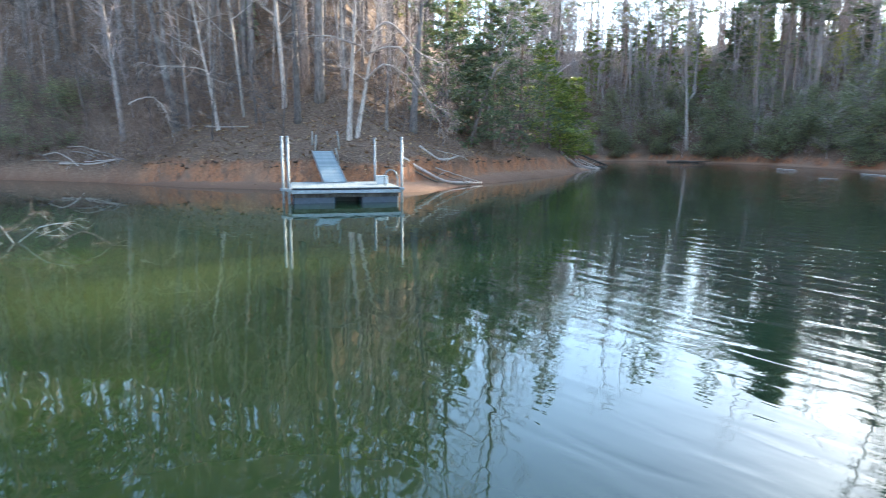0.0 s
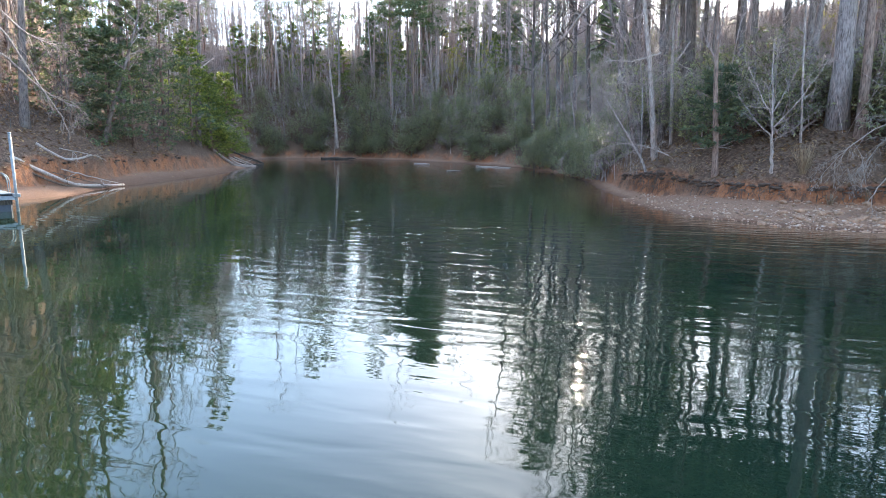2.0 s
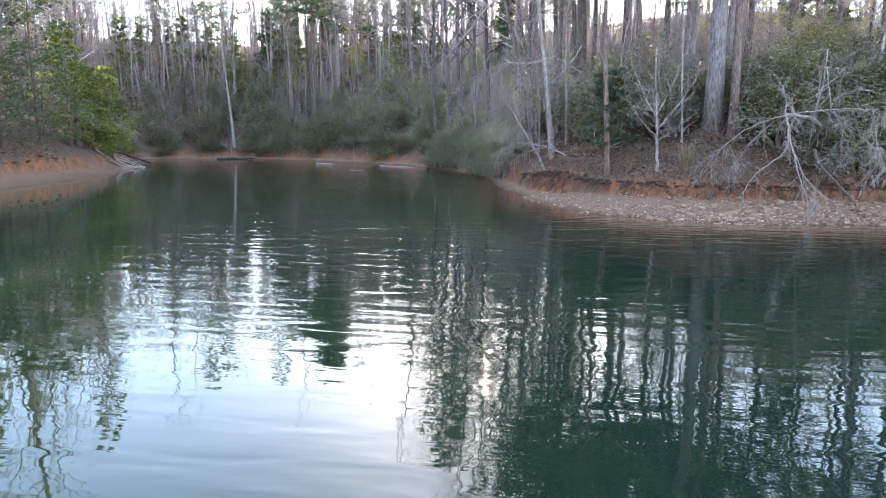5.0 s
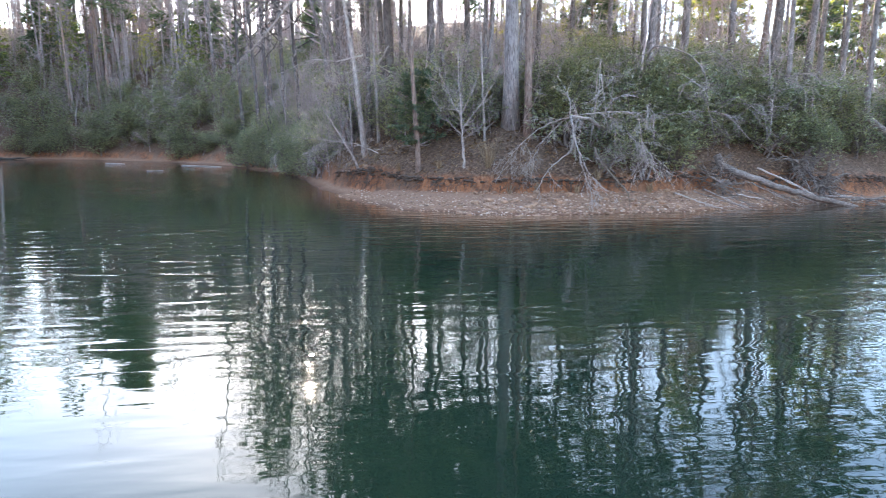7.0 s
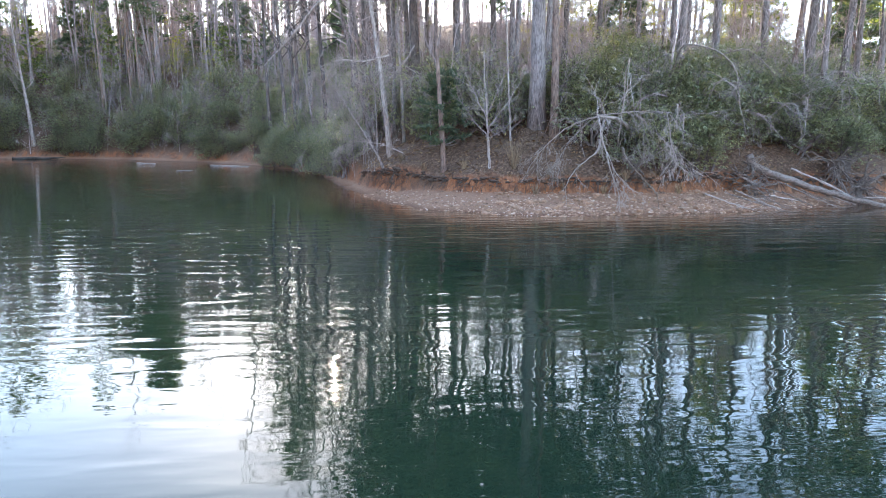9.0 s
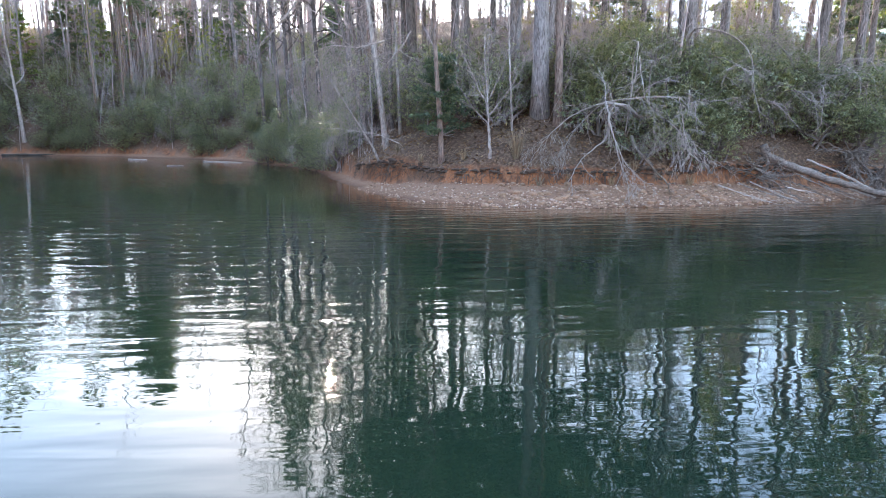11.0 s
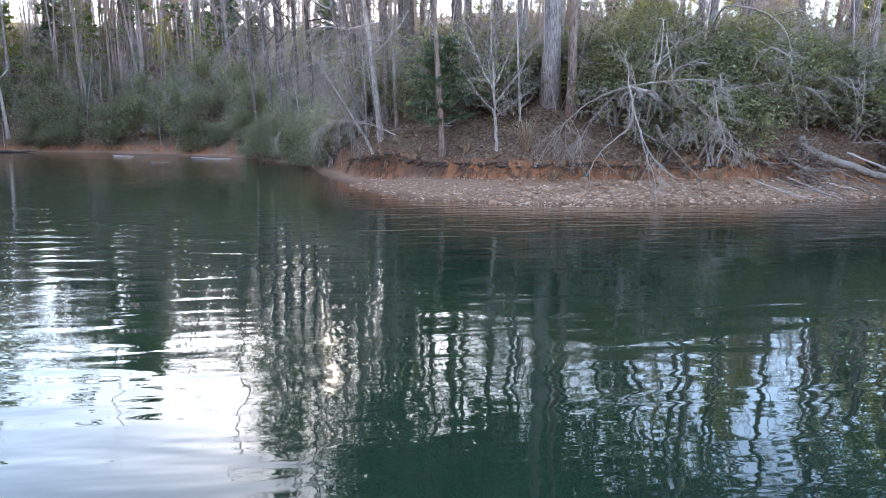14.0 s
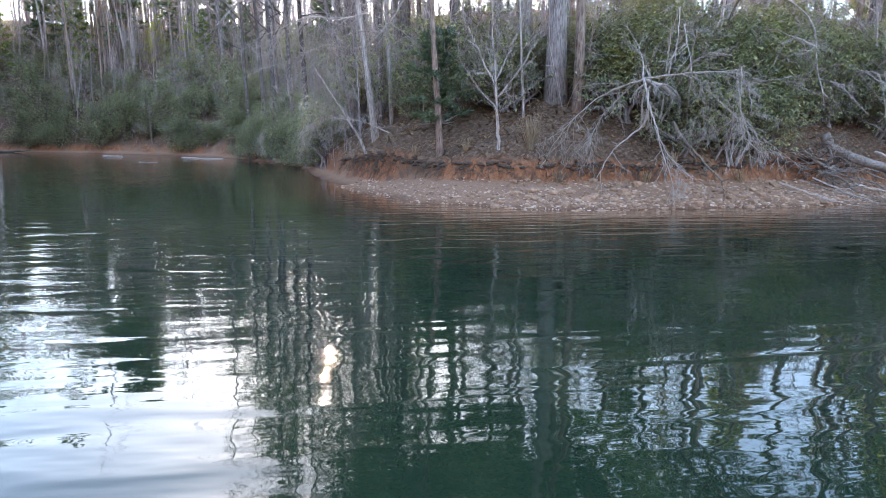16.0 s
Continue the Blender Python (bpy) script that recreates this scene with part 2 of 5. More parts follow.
def wobble(x, y, size, phase=0.0):
    """Smooth irregular waves between about -1 and 1."""
    u, v = x / size + phase, y / size - 1.7 * phase
    return (np.sin(1.3 * u + 2.1 * np.sin(0.7 * v + phase)) + np.sin(1.9 * v - 1.2 * np.sin(1.1 * u)) +
            0.6 * np.sin(2.7 * u + 2.3 * v + phase) + 0.5 * np.sin(4.1 * u - 3.3 * v)) / 3.1


def inland(x, y):
    """Metres from the waterline: plus on land, minus in the lake."""
    x, y = np.asarray(x, float), np.asarray(y, float)
    best, inside = np.full(x.shape, 1e9), np.zeros(x.shape, bool)
    for (ax, ay), (bx, by) in zip(SHORE, SHORE[1:] + SHORE[:1]):
        dx, dy = bx - ax, by - ay
        k = np.clip(((x - ax) * dx + (y - ay) * dy) / (dx * dx + dy * dy), 0, 1)
        best = np.minimum(best, np.hypot(x - ax - k * dx, y - ay - k * dy))
        if dy:
            inside ^= ((ay > y) != (by > y)) & (x < ax + (y - ay) / dy * dx)
    s = np.where(inside, -best, best)
    return s + 0.35 * wobble(x, y, 1.7) + 0.1 * wobble(x, y, 0.45, 2.0)


def lie(x, y):
    """Height of the ground, and how far it is beach, clay bank and leaf litter."""
    x, y = np.asarray(x, float), np.asarray(y, float)
    s = inland(x, y)
    left = 1 / (1 + np.exp((x - 8) / 6)) / (1 + np.exp((y - 100) / 8))
    right = 1 / (1 + np.exp((y - 62) / 8)) / (1 + np.exp((14 - x) / 5))
    far = np.clip(1 - left - right, 0, 1)
    rise = 36 * left + 11.5 * right + 40 * far
    reach = 58 * left + 16 * right + 55 * far
    spit = 1 / (1 + np.exp((y - 22) / 1.2))
    hollow = 1 / (1 + np.exp((x + 26) / 1.5)) * left
    wide = 2.3 * left * (1 - 0.92 * hollow) * (1 - 0.35 / (1 + np.exp((x + 8) / 1.5))) + (0.9 + 2.25 * spit / (1 + np.exp((x - 36.5) / 1.2))) * right + 1.6 * far + (0.2 + 0.3 * left) * wobble(x, y, 6.0, 1.0)
    cut = (1.15 * left + (0.95 - 0.5 * spit / (1 + np.exp((x - 31.5) / 1.2))) * right + 0.5 * far) * (1 + 0.35 * wobble(x, y, 3.0, 4.0))
    e = 0.16 * wobble(x, y, 0.8, 7.0) + 0.07 * wobble(x, y, 0.3, 9.0)
    k = np.clip((s + e - wide) / 0.3, 0, 1)
    up = np.clip(s - wide - 0.3, 0, None)
    z = np.where(s < 0, np.maximum(0.3 * s, -2.5), (0.28 - 0.06 * spit * right) * np.minimum(s, wide + 0.4)) + cut * k * k * (3 - 2 * k)
    z = z + rise * (1 - np.exp(-up / reach)) + np.clip(up / 3, 0, 1) * (0.22 * wobble(x, y, 2.6, 3.0) + 0.6 * np.clip(up / 12, 0, 1) * wobble(x, y, 11, 5.0))
    z = z - 1.2 * right * (1 - np.exp(-np.clip(up - 8, 0, None) / 7))
    z = z + 30 * left * (1 - np.exp(-np.clip(up - 16, 0, None) / 22))
    clay = np.clip(1.5 - np.abs((s + e - wide - 0.1) / 0.28), 0, 1) * (1 - hollow) * np.clip(0.95 + wobble(x, y, 1.3, 6.0), 0.35, 1)
    return z, s, clay, np.clip((s + e - wide - 0.03) / 0.25, 0, 1)


def ground(x, y):
    return float(lie(x, y)[0])


# ---------------------------------------------------------------- mesh helpers


def mesh_of(name, verts, faces, material, smooth=True):
    me = bpy.data.meshes.new(name)
    me.from_pydata(verts, [], faces)
    me.materials.append(material)
    if smooth:
        me.polygons.foreach_set("use_smooth", [True] * len(me.polygons))
    me.update()
    return me


def part(name, data, parent=None, label="", m=None):
    """One mesh object under a thing or a part."""
    ob = new(name, data)
    ob.parent = parent
    if m is not None:
        ob.matrix_basis = m
    return tagged(ob, label)


def thing(name, m, label, category, group="", kind=""):
    """An Empty at the base of a thing."""
    ob = new(name)
    ob.matrix_basis = m
    return tagged(ob, label, category, group, kind)


def tube(V, F, pts, radii, sides=6, cap=True):
    """A tapered, bent stem through pts."""
    base, n = len(V), len(pts)
    pts = [Vector(p) for p in pts]
    side = None
    for i, p in enumerate(pts):
        d = (pts[min(i + 1, n - 1)] - pts[max(i - 1, 0)]).normalized()
        if side is None:
            side = d.orthogonal().normalized()
        side = (side - d * side.dot(d)).normalized()
        other = d.cross(side)
        for k in range(sides):
            a = 2 * math.pi * k / sides
            V.append(tuple(p + (side * math.cos(a) + other * math.sin(a)) * radii[i]))
    for i in range(n - 1):
        for k in range(sides):
            a, b = base + i * sides + k, base + i * sides + (k + 1) % sides
            F.append((a, b, b + sides, a + sides))
    if cap:
        F.append(tuple(base + (n - 1) * sides + k for k in range(sides)))
        F.append(tuple(base + k for k in reversed(range(sides))))


def stem(rnd, start, way, length, bend=0.3, n=5, lift=0.0):
    """Points along a crooked shoot."""
    p, d, out = Vector(start), Vector(way).normalized(), [Vector(start)]
    for i in range(n):
        d = (d + Vector((rnd.uniform(-bend, bend), rnd.uniform(-bend, bend), rnd.uniform(-bend, bend) + lift))).normalized()
        p = p + d * (length / n)
        out.append(p)
    return out


def along(pts, k):
    k = min(max(k, 0.0), 0.999) * (len(pts) - 1)
    i = int(k)
    return pts[i].lerp(pts[i + 1], k - i), (pts[i + 1] - pts[i]).normalized()


def box_mesh(name, sx, sy, sz, material, bevel=0.01, origin=(0, 0, 0)):
    bm = bmesh.new()
    bmesh.ops.create_cube(bm, size=1, matrix=Matrix.Translation(origin) @ Matrix.Diagonal((sx, sy, sz, 1)))
    if bevel:
        bmesh.ops.bevel(bm, geom=bm.edges[:], offset=bevel, segments=1, affect="EDGES")
    me = bpy.data.meshes.new(name)
    bm.to_mesh(me)
    bm.free()
    me.materials.append(material)
    return me


def tube_mesh(name, pts, radii, material, sides=10):
    V, F = [], []
    tube(V, F, pts, radii, sides)
    return mesh_of(name, V, F, material)


# ---------------------------------------------------------------- ground and lake


def lines(*spans):
    out = []
    for a, b, step in spans:
        out += list(np.arange(a, b, step))
    return np.array(out)


def build_ground():
    xs = lines((-900, -200, 70), (-200, -60, 10), (-60, -42, 1.5), (-42, -34, 0.8), (-34, 10, 0.36), (10, 19, 0.55), (19, 43, 0.2), (43, 60, 0.8), (60, 200, 8), (200, 901, 70))
    ys = lines((-900, -150, 70), (-150, -20, 10), (-20, 2, 1.5), (2, 34, 0.2), (34, 58, 0.32), (58, 128, 0.8), (128, 220, 8), (220, 901, 70))
    X, Y = np.meshgrid(xs, ys, indexing="ij")
    Z, S, clay, litter = lie(X, Y)
    nx, ny = X.shape
    me = bpy.data.meshes.new("ground")
    idx = np.arange(nx * ny).reshape(nx, ny)
    q = np.stack([idx[:-1, :-1], idx[1:, :-1], idx[1:, 1:], idx[:-1, 1:]], -1).reshape(-1, 4)
    me.from_pydata(np.stack([X, Y, Z], -1).reshape(-1, 3).tolist(), [], q.tolist())
    me.polygons.foreach_set("use_smooth", [True] * len(me.polygons))
    zone = me.color_attributes.new("zone", "FLOAT_COLOR", "POINT")
    wet = np.clip(1.0 - Z / np.where(X < 9, 0.7, 0.14), 0, 1)
    zone.data.foreach_set("color", np.stack([clay, litter, wet, np.ones_like(wet)], -1).astype(np.float32).ravel())
    me.materials.append(ground_material())
    return tagged(new("ground", me), "brown leaf-littered woodland slope with red clay bank and stony beach", "ground", "", "structure")


def build_water():
    xs = lines((-900, -150, 75), (-150, -50, 10), (-50, 60, 0.8), (60, 150, 10), (150, 901, 75))
    ys = lines((-900, -150, 75), (-150, 0, 10), (0, 125, 0.8), (125, 200, 15), (200, 901, 70))
    X, Y = np.meshgrid(xs, ys, indexing="ij")
    nx, ny = X.shape
    reach = np.where((X > 12) & (Y < 34), 4.5, 2.4)
    shoal = np.clip(1 + inland(X, Y) / reach, 0, 1) ** 1.6
    idx = np.arange(nx * ny).reshape(nx, ny)
    q = np.stack([idx[:-1, :-1], idx[1:, :-1], idx[1:, 1:], idx[:-1, 1:]], -1).reshape(-1, 4)
    me = bpy.data.meshes.new("water")
    me.from_pydata(np.stack([X, Y, np.zeros_like(X)], -1).reshape(-1, 3).tolist(), [], q.tolist())
    a = me.attributes.new("shoal", "FLOAT", "POINT")
    a.data.foreach_set("value", shoal.astype(np.float32).ravel())
    # soft blob off the dock side where sunlight in the water is painted
    sun_patch = np.exp(-(((X + 7.5) / 8.5) ** 2 + ((Y - 8) / 9) ** 2) ** 1.5) * (0.8 + 0.3 * wobble(X, Y, 4.0, 2.0))
    a = me.attributes.new("sunlit", "FLOAT", "POINT")
    a.data.foreach_set("value", np.clip(sun_patch, 0, 1).astype(np.float32).ravel())
    # the wakes of the flock stir the middle of the cove, the bay round the dock lies still
    stir = 0.2 + 0.8 / (1 + np.exp(-(X - 0.12 * Y - 1.5) / 1.6))
    a = me.attributes.new("stir", "FLOAT", "POINT")
    a.data.foreach_set("value", stir.astype(np.float32).ravel())
    me.materials.append(water_material())
    return tagged(new("water", me), "calm dark green lake water with small ripples", "water", "", "structure")


land = build_ground()
build_water()

# ---------------------------------------------------------------- trees


def bare_tree_meshes(seed, high, girth, drift=(0, 0), material=None, first=0.3, limbs=16, spread=0.22, twigs=5, sides=10, fine=1.0, slim=1.0, sway=0.012):
    """Trunk, and crown of leafless limbs, boughs and twigs, for a tree of that height and base radius."""
    rnd = random.Random(seed)
    V, F = [], []
    n = 12
    wx, wy = rnd.uniform(0, 6), rnd.uniform(0, 6)
    axis = [Vector((drift[0] * high * k + sway * high * math.sin(wx + 5 * k) * k, drift[1] * high * k + sway * high * math.sin(wy + 6 * k) * k, high * k - (0.35 if not i else 0)))
            for i, k in ((i, i / n) for i in range(n + 1))]
    rad = [girth * (1 - 0.93 * (i / n) ** 0.9) * (1.35 if i == 0 else 1.0) for i in range(n + 1)]
    axis.insert(1, axis[0].lerp(axis[1], 0.35))
    rad.insert(1, girth * 1.02)
    tube(V, F, axis, rad, sides)
    trunk = mesh_of("trunk", V, F, material or BARK_GREY)
    V, F = [], []
    for i in range(limbs):
        k = first + (0.97 - first) * (i + rnd.random()) / limbs
        p, d = along(axis, k)
        a = rnd.uniform(0, 2 * math.pi)
        lift = rnd.uniform(0.25, 0.9)
        long = high * spread * rnd.uniform(0.55, 1.15) * (1.15 - 0.65 * k)
        r = girth * slim * (0.12 + 0.28 * (1 - k))
        limb = stem(rnd, p, (math.cos(a), math.sin(a), lift), long, 0.2, 6, 0.05)
        tube(V, F, limb, [r * (1 - 0.85 * j / 6) for j in range(7)], 5, False)
        for b in range(rnd.randint(4, 6)):
            q, e = along(limb, rnd.uniform(0.25, 1))
            bough = stem(rnd, q, e + Vector((rnd.uniform(-1, 1), rnd.uniform(-1, 1), rnd.uniform(-0.4, 0.8))), long * rnd.uniform(0.25, 0.5), 0.25, 4, 0.04)
            rb = max(r * 0.32, 0.012 * slim)
            tube(V, F, bough, [rb, rb * 0.8, rb * 0.6, rb * 0.45, rb * 0.25], 3, False)
            if twigs:
                for c in range(int(twigs)):
                    u, g = along(bough, rnd.uniform(0.15, 1))
                    t = stem(rnd, u, g + Vector((rnd.uniform(-1, 1), rnd.uniform(-1, 1), rnd.uniform(-0.6, 0.7))), long * rnd.uniform(0.1, 0.24), 0.25, 1)
                    tube(V, F, t, [0.011 * fine * slim, 0.005 * fine], 3, False)
    crown = mesh_of("crown", V, F, BARK_PALE if material is BARK_PALE else BARK_DARK if material is BARK_DARK else TWIG)
    return trunk, crown


def needle_tuft(V, F, rnd, p, way, size, blades):
    for _ in range(blades):
        d = (Vector(way) * 0.8 + Vector((rnd.uniform(-1, 1), rnd.uniform(-1, 1), rnd.uniform(-0.5, 0.7)))).normalized()
        s = d.cross(Vector((rnd.uniform(-1, 1), rnd.uniform(-1, 1), rnd.uniform(-1, 1)))).normalized() * size * 0.12
        a, b = len(V), p + d * size * rnd.uniform(0.7, 1.2)
        mid = p.lerp(b, 0.55)
        V.extend([tuple(p), tuple(mid + s), tuple(b), tuple(mid - s)])
        F.append((a, a + 1, a + 2, a + 3))


def pine_meshes(seed, high, girth, first=0.5, boughs=46, spread=0.17, tuft=0.36, blades=9, needles=None, droop=-0.03, tufts=11, skin=None):
    """Trunk with stubs and boughs, and a crown of needle tufts with gaps."""
    rnd = random.Random(seed)
    V, F = [], []
    n = 10
    ph = rnd.uniform(0, 6)
    axis = [Vector((0.01 * high * math.sin(ph + 4 * i / n) * i / n, 0.01 * high * math.cos(ph * 2 + 3 * i / n) * i / n, high * i / n - (0.35 if not i else 0))) for i in range(n + 1)]
    tube(V, F, axis, [girth * (1 - 0.92 * (i / n)) * (1.25 if i == 0 else 1) for i in range(n + 1)], 10)
    NV, NF = [], []
    for i in range(boughs):
        k = first + (0.985 - first) * (i + rnd.random()) / boughs
        p, d = along(axis, k)
        a = i * 2.4 + rnd.uniform(-0.5, 0.5)
        top = (k - first) / (1 - first)
        long = high * spread * (1.05 - 0.8 * top) * rnd.uniform(0.6, 1.15)
        bough = stem(rnd, p, (math.cos(a), math.sin(a), 0.12 + 0.5 * top), long, 0.14, 5, droop)
        r = girth * 0.16 * (1.1 - 0.7 * top)
        tube(V, F, bough, [r * (1 - 0.16 * j) for j in range(6)], 4, False)
        for c in range(tufts):
            q, e = along(bough, 0.25 + 0.75 * rnd.random())
            q = q + Vector((rnd.gauss(0, 1), rnd.gauss(0, 1), rnd.gauss(0, 0.45))) * long * 0.11
            needle_tuft(NV, NF, rnd, q, e, tuft * rnd.uniform(0.7, 1.2), blades)
    for i in range(10):
        p, d = along(axis, rnd.uniform(0.15, first))
        a = rnd.uniform(0, 6.28)
        tube(V, F, stem(rnd, p, (math.cos(a), math.sin(a), 0.1), rnd.uniform(0.4, 1.4), 0.2, 3), [0.03, 0.022, 0.015, 0.008], 3, False)
    return mesh_of("trunk", V, F, skin or BARK_PINE), mesh_of("crown", NV, NF, needles or NEEDLE, False)


def bush_meshes(seed, wide, high, whorls=620, size=0.17, material=None, stems=9, leaves=6):
    """Evergreen shrub: crooked stems and whorls of long leaves, denser outside, with gaps."""
    rnd = random.Random(seed)
    V, F, LV, LF = [], [], [], []
    lobes = [(Vector((rnd.uniform(-0.3, 0.3) * wide, rnd.uniform(-0.3, 0.3) * wide, high * rnd.uniform(0.22, 0.8))), rnd.uniform(0.2, 0.34)) for _ in range(9)]
    for i in range(stems):
        c, r = lobes[i % 9]
        s = Vector((rnd.uniform(-0.12, 0.12) * wide, rnd.uniform(-0.12, 0.12) * wide, -0.2))
        pts = [s, s.lerp(c, 0.35) + Vector((rnd.uniform(-0.2, 0.2), rnd.uniform(-0.2, 0.2), 0.1)), s.lerp(c, 0.7) + Vector((rnd.uniform(-0.2, 0.2), rnd.uniform(-0.2, 0.2), 0)), c]
        tube(V, F, pts, [0.05, 0.04, 0.028, 0.015], 5, False)
        for j in range(4):
            q, e = along(pts, rnd.uniform(0.4, 1))
            tube(V, F, stem(rnd, q, (rnd.uniform(-1, 1), rnd.uniform(-1, 1), rnd.uniform(-0.2, 0.9)), wide * rnd.uniform(0.22, 0.42), 0.35, 4), [0.016, 0.013, 0.01, 0.008, 0.004], 3, False)
    for i in range(whorls):
        c, r = rnd.choice(lobes)
        d = Vector((rnd.gauss(0, 1), rnd.gauss(0, 1), rnd.gauss(0.15, 0.8))).normalized()
        p = c + Vector((d.x * wide, d.y * wide, d.z * high * 0.85)) * r * rnd.uniform(0.55, 1.08)
        if p.z < 0.05:
            p.z = 0.05 + 0.3 * rnd.random()
        for k in range(leaves):
            a = k * 6.28 / leaves + rnd.uniform(-0.3, 0.3)
            out = Vector((math.cos(a), math.sin(a), rnd.uniform(-1.0, 0.1)))
            out = (out + d * 0.35).normalized()
            side = out.cross(Vector((0, 0, 1))).normalized() * size * 0.15
            n, tip = len(LV), p + out * size * rnd.uniform(0.7, 1.15)
            mid = p.lerp(tip, 0.5)
            LV.extend([tuple(p), tuple(mid + side), tuple(tip), tuple(mid - side)])
            LF.append((n, n + 1, n + 2, n + 3))
    return mesh_of("stem", V, F, BARK_GREY), mesh_of("foliage", LV, LF, material or LAUREL, False)


def planted(name, meshes, m, label, category, group, names=("trunk", "crown")):
    ob = thing(name, m, label, category, group)
    for nm, me in zip(names, meshes):
        part(nm, me, ob)
    return ob


def stand(x, y, turn=0.0, size=1.0, sink=0.0):
    return Matrix.Translation((x, y, ground(x, y) - sink)) @ Matrix.Rotation(turn, 4, "Z") @ Matrix.Scale(size, 4)


taken = []          # x, y, room


def free(x, y, room):
    for a, b, r in taken:
        if (a - x) ** 2 + (b - y) ** 2 < (max(room, r)) ** 2:
            return False
    return True


def tall_pine(x, y, girth, high, seed, first=0.48, label="tall grey-barked pine with a dense dark crown", spread=0.17, boughs=54, tuft=0.42, tufts=11, skin=BARK_GREY):
    planted("pine_tree", pine_meshes(seed, high, girth, first, boughs, spread, tuft, 10, skin=skin, tufts=tufts), stand(x, y), label, "tree", "pines of the shore wood")
    taken.append((x, y, 2.0))


def shore_tree(x, y, girth, high, drift, seed, material, label, first=0.35, limbs=14, spread=0.22, twigs=5):
    planted("bare_tree", bare_tree_meshes(seed, high, girth, drift, material, first, limbs, spread, twigs), stand(x, y), label, "tree", "leafless shore trees")
    taken.append((x, y, 1.3))


# the shore wood round the stony beach
tall_pine(28.27, 17.82, 0.43, 26, 11, 0.56, spread=0.27, boughs=84, tuft=0.6, tufts=20, skin=BARK_SILVER)
GREY, PALE = "leafless hardwood with grey furrowed bark on the bank", "slender leafless tree with pale bark on the bank"
LEANING = "thin leafless tree leaning out over the water"
for k, (x, y, r, h, dx, dy, mat, label, first) in enumerate([
        (27.97, 16.59, 0.22, 22, -0.003, 0.006, BARK_PINE, "leafless tree with brown furrowed bark", 0.5),
        (26.9, 18.5, 0.06, 11, -0.034, 0.049, BARK_PALE, PALE, 0.3),
        (24.3, 20.85, 0.15, 17, -0.033, 0.038, BARK_PINE, "slender leafless tree with mottled brown bark on the bank", 0.35),
        (27.2, 27.7, 0.18, 25, -0.098, 0.093, BARK_PALE, PALE, 0.4),
        (31.63, 29.58, 0.40, 26, -0.027, 0.029, BARK_GREY, GREY, 0.5),
        (31.5, 34.0, 0.19, 26, -0.175, 0.154, BARK_GREY, LEANING, 0.35),
        (33.0, 35.0, 0.22, 27, -0.152, 0.138, BARK_GREY, LEANING, 0.35),
        (25.57, 26.57, 0.075, 7, -0.456, 0.413, BARK_PALE, LEANING, 0.25),
        (28.9, 28.2, 0.13, 20, -0.023, 0.024, BARK_PALE, PALE, 0.3),
        (36.57, 13.59, 0.30, 23, 0.0, 0.0, BARK_GREY, GREY, 0.45),
        (44.61, 11.09, 0.28, 24, -0.007, 0.026, BARK_GREY, GREY, 0.5),
        (45.1, 8.79, 0.40, 26, 0.02, -0.01, BARK_GREY, GREY, 0.5),
        (45.44, 6.86, 0.30, 24, 0.02, -0.03, BARK_GREY, GREY, 0.5),
        (44.86, 9.6, 0.20, 21, 0.03, -0.06, BARK_PINE, "dark leaning leafless tree", 0.5),
        (35.37, 29.04, 0.30, 25, -0.023, 0.027, BARK_GREY, GREY, 0.5),
        (33.4, 24.6, 0.24, 23, 0.01, 0.0, BARK_GREY, GREY, 0.5),
        (31.5, 21.5, 0.17, 20, 0.02, -0.01, BARK_GREY, GREY, 0.45)]):
    shore_tree(x, y, r, h, (dx, dy), 40 + k, mat, label, first)

# tall shore trees with wide crowns at the mouth of the cove
for k, (x, y, r, h) in enumerate([(34.0, 32.6, 0.24, 29), (37.0, 37.4, 0.26, 30), (39.2, 42.4, 0.27, 32), (41.5, 47.0, 0.28, 33), (31.8, 25.2, 0.22, 27), (40.3, 50.2, 0.25, 38), (42.4, 55.4, 0.26, 39), (43.8, 60.2, 0.26, 38),
                                   (45.6, 64.8, 0.26, 39), (47.0, 70.2, 0.25, 38), (46.8, 53.5, 0.26, 36)]):
    shore_tree(x, y, r, h, (-0.045, 0.0), 320 + k, BARK_DARK if k > 4 else BARK_GREY, "tall leafless hardwood with a wide twiggy crown", 0.3, 38, 0.24, 7)
for k, (x, y, h) in enumerate([(36.2, 40.0, 27), (42.9, 45.6, 28), (44.5, 61.0, 31)]):
    tall_pine(x, y, 0.26, h, 330 + k, 0.6, "tall pine with a high open crown")

for k, (x, y, h) in enumerate([(30.4, 25.0, 29), (32.8, 22.6, 29), (32.4, 19.8, 29), (37.2, 21.5, 31)]):
    tall_pine(x, y, 0.2, h, 340 + k, 0.27, "tall straight pine with a dense high crown", 0.25, 88, 0.62, 17)

for k, (x, y) in enumerate([(30.6, 30.8), (33.8, 29.8), (38.9, 24.5), (38.3, 19.6), (40.6, 18.0), (35.0, 31.8)]):
    tall_pine(x, y, 0.19, 27 - 0.6 * (k % 3), 360 + k, 0.55, "tall straight pine with a dense high crown", 0.22, 60, 0.62, 16)

for k, (x, y, h) in enumerate([(46.6, 14.9, 31), (47.2, 3.6, 30), (43.6, 15.8, 29), (49.0, 6.6, 30)]):
    tall_pine(x, y, 0.22, h, 380 + k, 0.36, "tall pine with a broad open crown", 0.22, 72, 0.6, 13)

# a small many-branched tree at the edge of the bank
taken.append((24.1, 17.75, 1.5))

